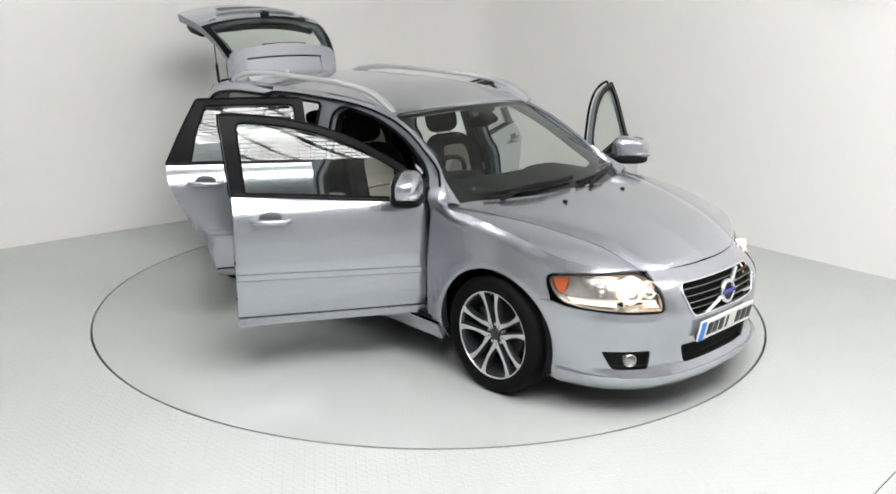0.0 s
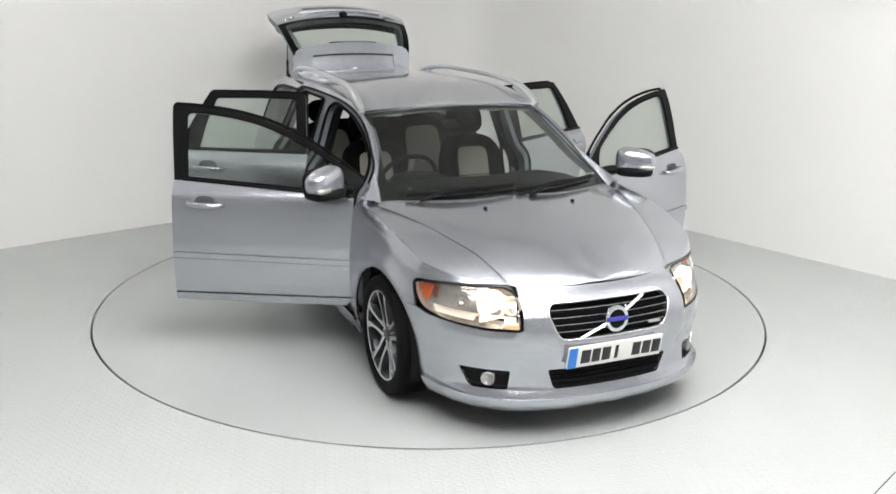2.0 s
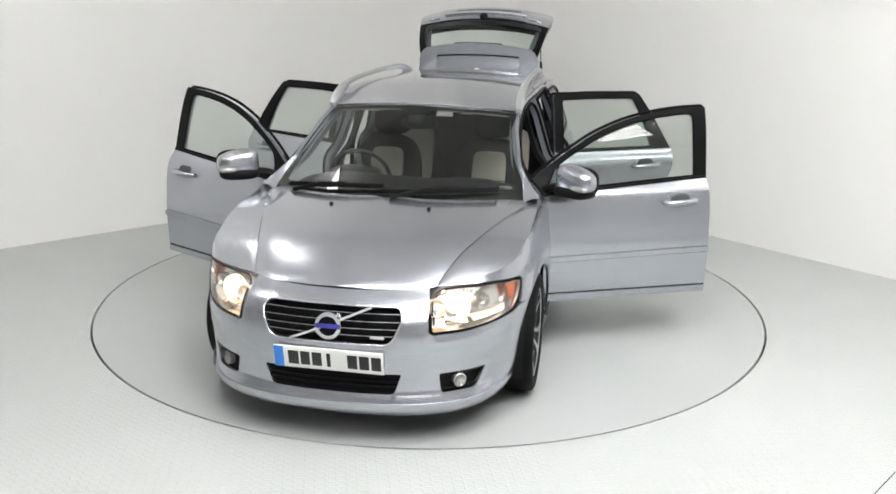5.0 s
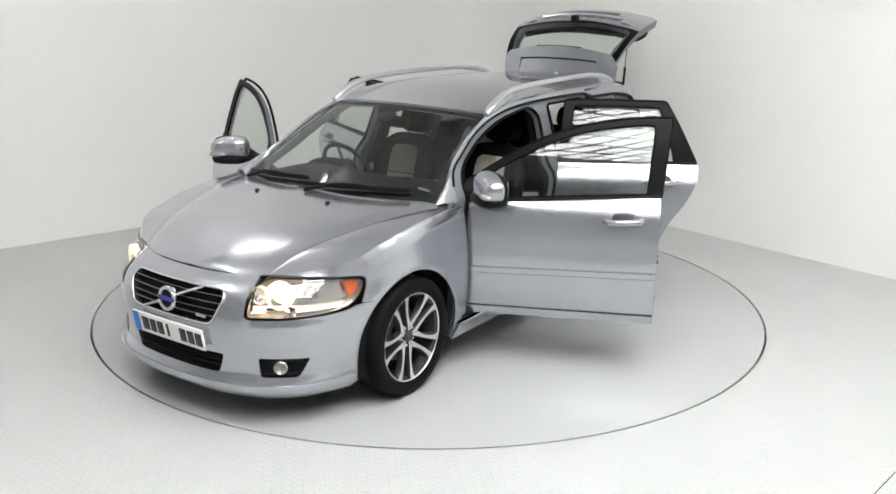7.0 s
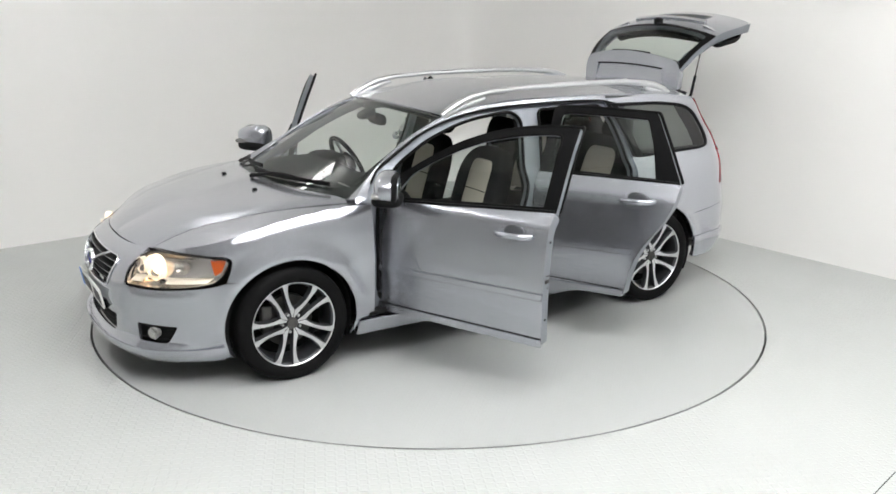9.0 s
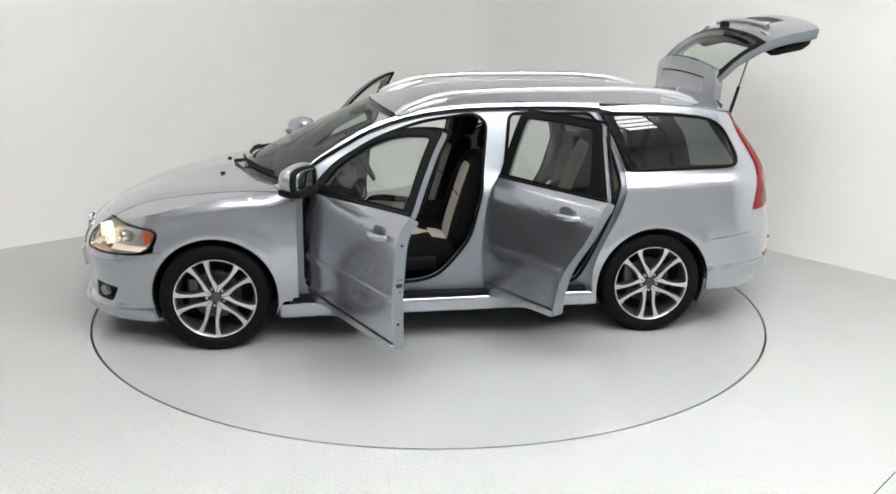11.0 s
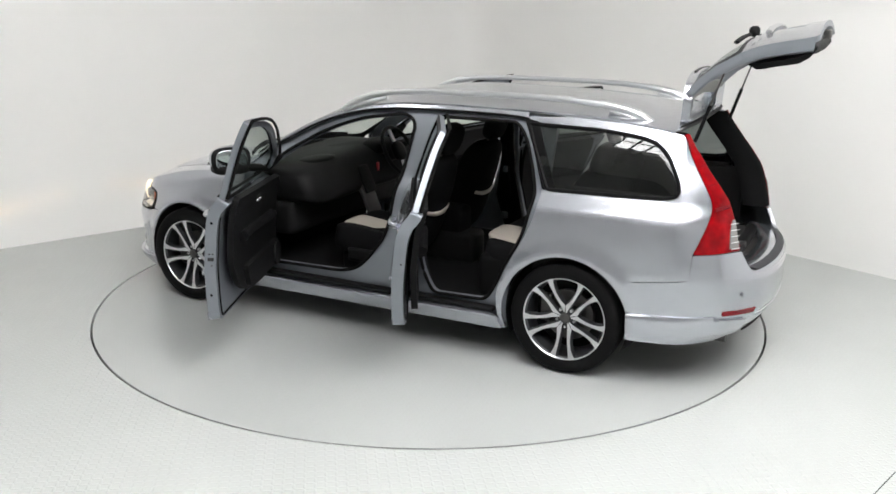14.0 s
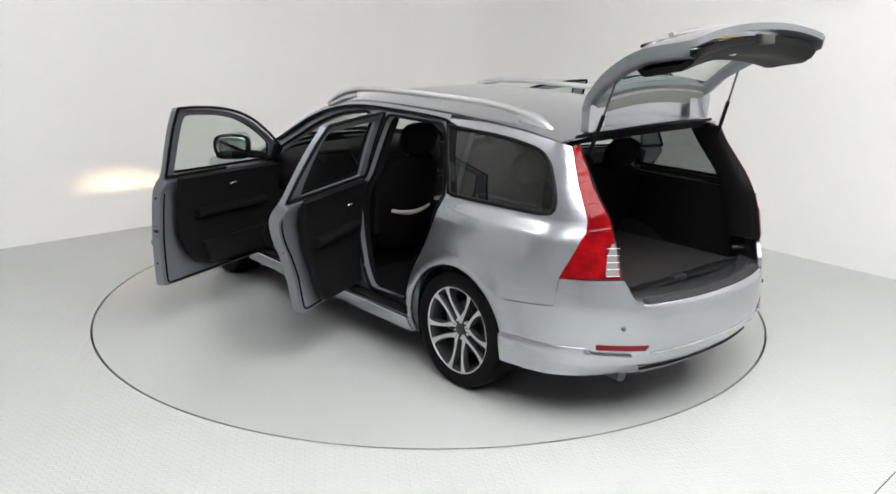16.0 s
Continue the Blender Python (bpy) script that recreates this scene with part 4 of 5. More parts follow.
        p = side(sy(.60, False), .53, .001)
        part("parking_sensor", blob("parking_sensor", (.012, .024, .024), HANDLECUP, at=(p[0], sgn * p[1], p[2]), n=12), car)
    both(rear_bits)
    part("exhaust_pipe", tube("exhaust_pipe", [(-1.8, .42, .225), (-2.06, .49, .235), (-2.14, .495, .238)], .028, STEEL, n=16), car)
    # floor, bulkhead, underside
    part("underbody", rbox("underbody", (2.9, 1.5, .06), .02, BLACK, (.2, 0, .23)), car, "dark underbody")
    part("rear_underbody", rbox("rear_underbody", (.9, 1.0, .12), .03, BLACK, (-1.72, 0, .32)), car)
    part("front_underbody", rbox("front_underbody", (.9, 1.0, .06), .02, BLACK, (1.62, 0, .22)), car)
    part("cabin_floor", rbox("cabin_floor", (1.9, 1.52, .04), .01, CARPET, (-.05, 0, .29)), car, "dark carpeted floor")
    part("bulkhead", rbox("bulkhead", (.04, 1.5, .62), .01, BLACK, (.95, 0, .58)), car)
    part("boot_floor", rbox("boot_floor", (1.02, 1.16, .05), .01, BOOTCARPET, (-1.68, 0, .60)), car, "dark carpeted boot floor")
    part("boot_sill", rbox("boot_sill", (.07, 1.06, .05), .015, BLACK, (-2.10, 0, .632)), car, "black boot sill")
    part("boot_latch", rbox("boot_latch", (.05, .09, .03), .006, INK, (-2.11, .05, .655)), car)
    part("rear_seat_pan", rbox("rear_seat_pan", (.5, 1.3, .28), .04, CARPET, (-.95, 0, .42)), car)
    part("rear_header", grid("rear_header", lambda u, v: (-1.83 - .06 * (1 - u * u) + .06 * v, .56 * u, 1.385 + .018 * (1 - u * u) - .05 * v), span(-1, 1, 13), span(0, 1, 3), GLOSSBLACK, thick=.01), car)


def glass_side(s, z, lean=1.0):
    """Side glass: the skin, bowed a little in height."""
    a, b = side(s, 1.0, 0, lean), side(s, 1.34, 0, lean)
    u = (z - 1.0) / .34
    return (a[0] + (b[0] - a[0]) * u, (a[1] + (b[1] - a[1]) * u + .05 * u * (1 - u)), z)


def headlamp_outline():
    return [(sy(.465), .556, .02), (sy(.468), .63, .03), (sy(.495), .705, .03), (sy(.56), .722, .03), (sx(1.80), .722, .05), (sx(1.67), .716, .02), (sx(1.642), .698, .02), (sx(1.665), .64, .03), (sx(1.715), .590, .03), (sx(1.83), .566, .05), (sy(.62), .556, .05)]


def build_headlamps():
    hl = headlamp_outline()
    BZ, BY = .583, .60   # the slit of the dipped beam

    def one(flip):
        sgn = -1 if flip else 1
        slit = [(sy(BY - .06), BZ - .009), (sy(BY + .06), BZ - .009), (sy(BY + .06), BZ + .009), (sy(BY - .06), BZ + .009)]
        base = part("headlamp", sheet("headlamp", rounded([(a, b, r) for a, b, r in hl], .02), lambda s, z: side(s, z, -.06), REFLECTOR, [slit], h=.03, thick=.004, mirror=flip), car, "lit headlamp with orange corner")
        cx, cz = sum(p[0] for p in hl) / len(hl), sum(p[1] for p in hl) / len(hl)
        big = [(cx + (a - cx) * 1.006, cz + (b - cz) * 1.02, r) for a, b, r in hl]
        small = [(cx + (a - cx) * .992, cz + (b - cz) * .975, r) for a, b, r in hl]
        part("lamp_surround", sheet("lamp_surround", rounded(big, .02), side, GLOSSBLACK, [rounded(small, .02)], h=.03, thick=.006, lift=.002, mirror=flip), base, "black lamp surround")
        part("lamp_lens", sheet("lamp_lens", rounded(hl, .02), side, LENS, h=.03, thick=0, lift=-.001, mirror=flip), base, "clear lens")

        ring = dense(rounded(hl, .02), .02)
        vs = [p for a, b in ring for p in (side(a, b, -.003), side(a, b, -.061))]
        vs = [(px, sgn * py, pz) for px, py, pz in vs]
        n = len(ring)
        fs = [(2 * i, 2 * i + 1, 2 * ((i + 1) % n) + 1, 2 * ((i + 1) % n)) for i in range(n)]
        part("lamp_wall", mesh_of("lamp_wall", vs, fs, REFLECTOR), base, "bright inner wall of the lamp")

        def spot(name, y, z, r, mat, depth, label="", turn=14):
            p = Vector(side(sy(y), z, -depth))
            mm = pose(p.x, sgn * p.y, p.z, 0, 0, -90 + sgn * turn)
            part(name, lathe(name, [(.0, -.02), (r * .5, -.016), (r * .85, -.004), (r, .012), (r * 1.05, .012), (r * 1.05, -.02)], mat, n=32), base, label, mm)
            return mm
        mm = spot("lamp_bowl", .60, .648, .066, SIDEGLOW, .032, "lit round lamp bowl", 22)
        part("lamp_glow", lathe("lamp_glow", [(.0, .004), (.02, .002), (.036, -.004), (.04, -.012)], LAMPGLOW, n=24), base, "glowing lamp", mm)
        spot("side_bowl", .508, .648, .042, DIMGLOW, .036, "clear inner lamp")
        spot("outer_bowl", .712, .655, .034, REFLECTOR, .036, "clear outer lamp", 30)
        part("lamp_strip", sheet("lamp_strip", rounded([(sy(.478), .585, .006), (sy(.478), .655, .006), (sy(.486), .66, .006), (sy(.486), .585, .006)], .004), lambda s, z: side(s, z, -.015), GLOSSBLACK, h=.02, thick=.006, mirror=flip), base)
        low = [(sy(.475), .572, .006), (sx(1.76), .582, .006), (sx(1.72), .602, .006), (sy(.475), .600, .006)]
        part("lamp_sill", sheet("lamp_sill", rounded(low, .006), lambda s, z: side(s, z, -.05 + .03 * step(.60, .57, z)), DIMGLOW, [[(a, b) for a, b in slit]], h=.02, thick=.004, mirror=flip), base, "bright lower edge inside the lamp")
        ind = [(sx(1.735), .703, .008), (sx(1.672), .703, .008), (sx(1.660), .694, .008), (sx(1.680), .645, .015), (sx(1.715), .622, .01)]
        part("indicator", sheet("indicator", rounded(ind, .01), lambda s, z: side(s, z, -.022), ORANGE, h=.02, thick=.012, mirror=flip), base, "orange indicator")
        # the dipped beam: a lit strip at the back of a flat shaft
        p = Vector(side(sy(BY), BZ, -.062))
        pm = pose(p.x, sgn * p.y, p.z, 0, 6, 0)
        L, a, b, hh = .10, .062, .025, .009
        vs = [(0, -a, -hh), (0, a, -hh), (0, a, hh), (0, -a, hh), (-L, -b, -hh), (-L, b, -hh), (-L, b, hh), (-L, -b, hh)]
        fs = [(0, 1, 5, 4), (1, 2, 6, 5), (2, 3, 7, 6), (3, 0, 4, 7), (4, 5, 6, 7)]
        part("beam_shaft", mesh_of("beam_shaft", vs, fs, BLACK, smooth=False), base, "", pm)
        e = L - .004
        part("filament", mesh_of("filament", [(-e, -.02, -.003), (-e, .02, -.003), (-e, .02, .003), (-e, -.02, .003)], [(0, 1, 2, 3)], BEAM, smooth=False), base, "", pm)
    both(one)


build_shell()
build_headlamps()


# ---- doors ----
HINGE_F, HINGE_R = (.737, .84), (-.31, .84)
LEAN = .3   # the window frames stand a little steeper than the pillars


def swing(hinge, angle, flip):
    k = -1 if flip else 1
    return pose(hinge[0], k * hinge[1], 0) @ pose(0, 0, 0, 0, 0, -k * angle) @ pose(-hinge[0], -k * hinge[1], 0)


def build_door(front, flip, angle):
    k = -1 if flip else 1
    panel, frm, gls, hinge = (DOOR_F, FRAME_F, GLASS_F, HINGE_F) if front else (DOOR_R, FRAME_R, GLASS_R, HINGE_R)
    where = "front" if front else "rear"
    # back and shut faces use JAMB, the silver darkened as if in shade
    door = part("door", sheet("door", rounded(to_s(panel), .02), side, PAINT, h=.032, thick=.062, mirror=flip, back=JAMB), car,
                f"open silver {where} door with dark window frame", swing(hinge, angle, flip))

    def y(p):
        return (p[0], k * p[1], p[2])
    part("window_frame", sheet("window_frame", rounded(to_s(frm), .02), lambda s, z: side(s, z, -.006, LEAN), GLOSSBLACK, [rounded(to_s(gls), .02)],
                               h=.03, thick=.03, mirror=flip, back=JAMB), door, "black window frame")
    part("window_glass", sheet("window_glass", rounded(to_s(gls), .02), lambda s, z: glass_side(s, z, LEAN), GLASS, h=.04, thick=0, lift=-.03, mirror=flip), door, "clear side window")
    seal = [side(a, b, -.012, LEAN) for a, b in dense(rounded(to_s(gls), .02), .03)]
    part("window_seal", tube("window_seal", [y(p) for p in seal], .008, RUBBER, n=6, closed=True), door)
    inner = [side(a, b, -.05, LEAN) for a, b in dense(rounded(to_s([(q[0] * 1.0, q[1], q[2]) for q in frm]), .02), .03) if b > .96]
    part("inner_seal", tube("inner_seal", [y(p) for p in inner], .009, RUBBER, n=6), door)
    # belt strip, rubbing strip, lower strip
    x0, x1 = (.835, -.27) if front else (-.29, -1.165)
    xs = span(x0, x1, 14)

    def belt(x):
        return .925 + (.84 - x) / 1.117 * .078 if front else .999 + (-.285 - x) * .015
    part("belt_strip", tube("belt_strip", [y(skin(x, belt(x) + .002, .003)) for x in xs], .007, GLOSSBLACK, n=6), door)
    if front:
        mo = [(sx(.83), .540, .005), (sx(.83), .570, .005), (sx(-.272), .600, .005), (sx(-.272), .570, .005)]
    else:
        mo = [(sx(-.29), .570, .005), (sx(-.29), .600, .005), (sx(-.945), .612, .012), (sx(-.94), .584, .012)]
    part("rubbing_strip", sheet("rubbing_strip", rounded(mo, .006), side, PAINT, h=.03, thick=.02, lift=.014, mirror=flip), door, "silver rubbing strip")
    # a thin black tube draws the shadow line beneath the rubbing strip
    shade_line = [y(side(a, b, .006)) for a, b in ((mo[0][0] + (mo[3][0] - mo[0][0]) * u, mo[0][1] + (mo[3][1] - mo[0][1]) * u - .001) for u in span(0, 1, 12))]
    part("strip_shade", tube("strip_shade", shade_line, .0032, RUBBER, n=6), door)
    lo = [(sx(.84 if front else -.287), .300, .004), (sx(.84 if front else -.287), .342, .004), (sx(-.273 if front else -.905), .356, .004), (sx(-.273 if front else -.897), .316, .004)]
    part("sill_strip", sheet("sill_strip", rounded(lo, .004), side, PAINT, h=.03, thick=.02, lift=.008, mirror=flip), door, "silver lower door strip")
    pts = [y(skin(x, .347 + (.84 - x) * .0125 if front else .362, .002)) for x in span(.84 if front else -.287, -.273 if front else -.9, 8)]
    part("strip_shadow_gap", tube("strip_shadow_gap", pts, .0022, RUBBER, n=6), door)
    # handle
    hx, hz = (-.085, .874) if front else (-.945, .900)
    c = Vector(skin(hx, hz))
    a, b = Vector(skin(hx + .10, hz - .004)), Vector(skin(hx - .10, hz + .006))
    cup = part("handle_cup", blob("handle_cup", (.125, .020, .098), HANDLECUP, at=(c.x, k * (c.y - .004), c.z), n=20), door, "recess behind the handle")
    mid = (a + b) / 2
    bar = [a + Vector((0, .006, 0)), a.lerp(b, .12) + Vector((0, .036, 0)), mid + Vector((0, .042, 0)), a.lerp(b, .88) + Vector((0, .036, 0)), b + Vector((0, .006, 0))]
    part("door_handle", tube("door_handle", [y(p) for p in bar], [.014, .017, .0175, .017, .014], PAINT, n=12, flat=1.0), door, "silver pull handle")
    # inner lining
    if front:
        tr = [(.79, .925, .02), (-.19, .985, .03), (-.175, .62, .05), (-.10, .47, .08), (.05, .385, .06), (.35, .35, .05), (.78, .345, .03)]
    else:
        tr = [(-.33, .985, .02), (-1.03, .995, .03), (-1.02, .86, .05), (-.96, .72, .05), (-.88, .58, .05), (-.82, .42, .05), (-.78, .36, .03), (-.33, .35, .03)]
    part("door_lining", sheet("door_lining", rounded(to_s(tr), .03), lambda s, z: side(s, z, -.058 - .035 * step(1.0, .93, z)), BLACK, h=.05, thick=.035, mirror=flip), door, "black door lining")
    loop = dense(rounded(to_s(panel), .02), .04)
    ms, mz = sum(a for a, _ in loop) / len(loop), sum(b for _, b in loop) / len(loop)
    seam = [y(side(ms + (a - ms) * .945, mz + (b - mz) * .93, -.064)) for a, b in loop if b < .93]
    cut = max(range(len(seam)), key=lambda i: (Vector(seam[i]) - Vector(seam[i - 1])).length)
    part("door_seal", tube("door_seal", seam[cut:] + seam[:cut], .006, RUBBER, n=6), door, "black rubber seal inside the door edge")
    ax = span(.62, -.05, 6) if front else span(-.42, -.9, 6)
    part("armrest", tube("armrest", [y(skin(x, .70 + .03 * step(.6, 0, x), -.14)) for x in ax], .036, CLOTH, n=10, flat=.8), door)
    if front:
        part("door_pocket", sheet("door_pocket", rounded(to_s([(.72, .52, .03), (.0, .54, .03), (.05, .40, .04), (.70, .37, .03)]), .03), lambda s, z: side(s, z, -.128), BLACK, h=.06, thick=.03, mirror=flip), door)
        part("speaker", lathe("speaker", [(0, -.004), (.06, -.006), (.075, -.012), (.08, 0)], BLACK, n=24), door, "", pose(*y(skin(.62, .45, -.165))))
    ih = Vector(skin((.30 if front else -.50), .865, -.13))
    part("inner_handle", blob("inner_handle", (.08, .025, .022), CHROME, at=(ih.x, k * ih.y, ih.z), n=14), door, "small chrome inner handle")
    # latch on the shut face
    ex = -.282 if front else -1.075
    lz = .66 if front else .74
    lp = Vector(skin(ex + .004, lz, -.035))
    part("latch", rbox("latch", (.010, .034, .018), .004, INK, (lp.x + (.0 if front else .01), k * lp.y, lp.z)), door, "dark latch slot")
    for dy, dz in ((-.012, .03), (.006, .03), (-.004, -.034)):
        part("latch_screw", blob("latch_screw", (.006, .009, .009), INK, at=(lp.x + (-.001 if front else .009), k * (lp.y + dy), lp.z + dz), n=8), door)
    for z in ((.46, .86) if front else ()):
        q = skin(ex + .004, z, -.03)
        part("edge_plug", blob("edge_plug", (.006, .014, .014), RUBBER, at=(q[0], k * q[1], q[2]), n=8), door, "black rubber plug")
    # hinge arm
    hp = Vector((hinge[0] + .06, k * (hinge[1] - .03), .0))
    for z in (.45, .80):
        part("hinge_arm", rbox("hinge_arm", (.10, .04, .05), .008, JAMB, (hp.x, hp.y, z)), door)
    if front:
        part("check_strap", rbox("check_strap", (.14, .02, .03), .004, STEEL, (.80, k * .80, .60)), door)
        part("mirror_base", tube("mirror_base", [(.745, k * .775, .955), (.70, k * .83, .975), (.655, k * .90, .985), (.62, k * .95, .99)], [.03, .042, .045, .04], BLACK, n=10, flat=.6), door, "black mirror foot")
        mm = pose(.612, k * .985, 1.04, 0, 0, k * 122)

        def shell(px, py, pz):
            f = 1 - .22 * (px / .12)
            return (px, py * (1.0 if py * k < 0 else .55), pz * f)
        mh = part("mirror_housing", blob("mirror_housing", (.25, .165, .165), PAINT, 3.0, shape=shell, n=28), door, "silver mirror housing", mm)
        part("mirror_lower", blob("mirror_lower", (.236, .172, .075), BLACK, 3.0, n=20), door, "black lower half of the mirror", mm @ pose(-.004, -k * .012, -.058))
        part("mirror_glass", blob("mirror_glass", (.20, .012, .122), MIRROR, 3.2, n=24), door, "mirror glass", mm @ pose(0, k * .051, .002))
        part("mirror_rim", blob("mirror_rim", (.246, .045, .158), BLACK, 3.2, n=24), door, "black edge of the mirror", mm @ pose(0, k * .030, .0))
        part("mirror_indicator", blob("mirror_indicator", (.12, .06, .036), WHITELAMP, 2.6, n=16), door, "clear indicator in the mirror", mm @ pose(.062, -k * .062, -.028))
        sail = [(.835, .93, .01), (.78, 1.03, .02), (.70, 1.075, .02), (.735, .945, .01)]
        part("mirror_sail", sheet("mirror_sail", rounded(to_s(sail), .01), lambda s, z: side(s, z, -.01), BLACK, h=.03, thick=.03, mirror=flip), door)
    return door


build_door(True, False, 66.8)
build_door(True, True, 63.8)
build_door(False, False, 62.5)
build_door(False, True, 63.2)


# ---- tailgate ----
def build_tailgate():
    hx, hz = -1.786, 1.384
    m = pose(hx, 0, hz) @ pose(0, 0, 0, 0, 93.5, 0) @ pose(-hx, 0, -hz)
    low = [(-.55, .708, .04), (.55, .708, .04), (.575, .80, .05), (.585, .92, .05), (.56, 1.07, .01), (-.56, 1.07, .01), (-.585, .92, .05), (-.575, .80, .05)]
    # inner side and edges again in JAMB, shade included in its colour
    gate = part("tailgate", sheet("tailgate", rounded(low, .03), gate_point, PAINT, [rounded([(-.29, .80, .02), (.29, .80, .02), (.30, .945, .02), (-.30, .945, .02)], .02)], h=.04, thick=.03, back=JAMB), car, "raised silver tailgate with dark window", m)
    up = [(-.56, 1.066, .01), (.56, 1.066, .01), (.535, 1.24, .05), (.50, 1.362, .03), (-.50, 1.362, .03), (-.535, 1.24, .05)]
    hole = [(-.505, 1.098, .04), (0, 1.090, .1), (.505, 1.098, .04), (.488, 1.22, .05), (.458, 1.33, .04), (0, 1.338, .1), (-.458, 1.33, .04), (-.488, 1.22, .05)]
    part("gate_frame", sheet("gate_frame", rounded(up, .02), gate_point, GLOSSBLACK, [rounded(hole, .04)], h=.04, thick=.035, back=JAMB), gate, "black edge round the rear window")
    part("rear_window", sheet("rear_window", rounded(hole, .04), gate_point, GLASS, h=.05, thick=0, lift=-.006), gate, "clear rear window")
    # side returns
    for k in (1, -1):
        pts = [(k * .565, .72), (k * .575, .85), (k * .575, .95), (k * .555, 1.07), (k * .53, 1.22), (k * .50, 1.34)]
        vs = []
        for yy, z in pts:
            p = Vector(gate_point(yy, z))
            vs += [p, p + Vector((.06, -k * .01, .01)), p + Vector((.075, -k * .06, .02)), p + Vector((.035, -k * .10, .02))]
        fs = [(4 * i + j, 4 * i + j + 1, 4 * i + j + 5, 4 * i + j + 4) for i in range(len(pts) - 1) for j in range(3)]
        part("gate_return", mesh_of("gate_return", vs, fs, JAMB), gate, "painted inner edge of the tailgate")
    # spoiler

    def spoil(y, x):
        u = max((x + 1.80) / -.25, 0.0)
        return (x + .055 * (abs(y) / .5) ** 2.2 * u, y, 1.405 - .022 * u ** 1.2 - .03 * (abs(y) / .5) ** 2.5)
    outl = [(-.50, -1.80, .01), (.50, -1.80, .01), (.505, -1.95, .02), (.475, -2.045, .05), (0, -2.055, .1), (-.475, -2.045, .05), (-.505, -1.95, .02)]
    rec = [(-.36, -1.815, .006), (.36, -1.815, .006), (.345, -1.955, .012), (-.345, -1.955, .012)]
    part("spoiler", sheet("spoiler", rounded(outl, .02), spoil, PAINT, [rounded(rec, .008)], h=.035, thick=.045), gate, "silver roof spoiler")
    part("spoiler_panel", sheet("spoiler_panel", rounded(rec, .008), lambda y, x: tuple(Vector(spoil(y, x)) - Vector((0, 0, .012 * step(-1.82, -1.95, x)))), PAINT, h=.04, thick=.01), gate, "recessed panel in the spoiler")
    part("spoiler_slot", tube("spoiler_slot", [(spoil(y, -1.957)[0], y, spoil(y, -1.957)[2] - .006) for y in span(-.345, .345, 13)], .008, GLOSSBLACK, n=6), gate, "dark slot")
    part("washer_jet", blob("washer_jet", (.03, .04, .018), SATIN, at=(-1.835, 0, 1.41), n=12), gate)
    part("brake_light", tube("brake_light", [(spoil(y, -2.04)[0] - .008, y, spoil(y, -2.04)[2] - .02) for y in span(-.2, .2, 9)], .009, GLOSSBLACK, n=6), gate, "dark high brake light")
    # wiper
    wp = Vector(gate_point(0, 1.085))
    part("wiper_spindle", blob("wiper_spindle", (.06, .07, .06), BLACK, at=(wp.x - .03, 0, wp.z), n=14), gate)
    part("wiper_blade", tube("wiper_blade", [(gate_point(y, 1.10 + .02 * abs(y))[0] - .022, y, 1.105 + .05 * abs(y)) for y in span(0, .36, 7)], .010, BLACK, n=6, flat=1.6), gate)
    # plate with bars, its lamp strip, badges
    p = Vector(gate_point(0, .88)) + Vector((.046, 0, 0))
    part("plate_recess", sheet("plate_recess", rounded([(-.31, .785, .02), (.31, .785, .02), (.32, .96, .02), (-.32, .96, .02)], .02), lambda y, z: tuple(Vector(gate_point(y, z)) + Vector((.052, 0, 0))), PAINT, h=.05, thick=.004), gate)
    pl = part("rear_plate", rbox("rear_plate", (.006, .50, .108), .002, PLATEYELLOW), gate, "yellow rear number plate", pose(p.x + .001, 0, .87))
    for i, w in enumerate((.05, .044, .046, .018, None, .046, .046, .046)):
        if w:
            part("plate_bar", rbox("plate_bar", (.003, w, .07), .001, INK), gate, "black bar", pose(p.x - .0025, .165 - i * .056, .87))
    part("plate_trim", tube("plate_trim", [(gate_point(y, .965)[0] - .01, y, .965) for y in span(-.36, .36, 11)], .014, CHROME, n=8, flat=1.2), gate, "bright trim above the plate")
    for y, w in ((.44, .13), (-.45, .10)):
        q = gate_point(y, 1.015)
        part("gate_badge", rbox("gate_badge", (.006, w, .022), .002, CHROME, (q[0] - .003, y, 1.015), (0, 0, -18 if y > 0 else 18)), gate, "chrome badge")
    # inside lining, deep at the handle

    def lin(y, z):
        x, yy, zz = gate_point(y, z)
        return (x + .05 + .055 * step(.72, .80, z) * step(1.06, .98, z), yy, zz)
    tr = [(-.50, .735, .04), (.50, .735, .04), (.53, .85, .05), (.52, .97, .05), (.49, 1.075, .04), (.25, 1.10, .05), (-.25, 1.10, .05), (-.49, 1.075, .04), (-.52, .97, .05), (-.53, .85, .05)]
    part("gate_lining", sheet("gate_lining", rounded(tr, .04), lin, BLACK, h=.04, thick=.03), gate, "black tailgate lining")
    part("gate_grip", rbox("gate_grip", (.03, .16, .05), .01, SATIN, (-2.165, .20, .80)), gate)
    part("gate_latch", rbox("gate_latch", (.05, .10, .05), .01, STEEL, (-2.22, 0, .715)), gate)
    top = [(-.44, 1.325, .02), (.44, 1.325, .02), (.46, 1.375, .02), (-.46, 1.375, .02)]
    part("gate_head_lining", sheet("gate_head_lining", rounded(top, .02), lambda y, z: (GATE_X(z) + .05 + .05 * (abs(y) / .5) ** 2, y, z), LINER, h=.05, thick=.02), gate)
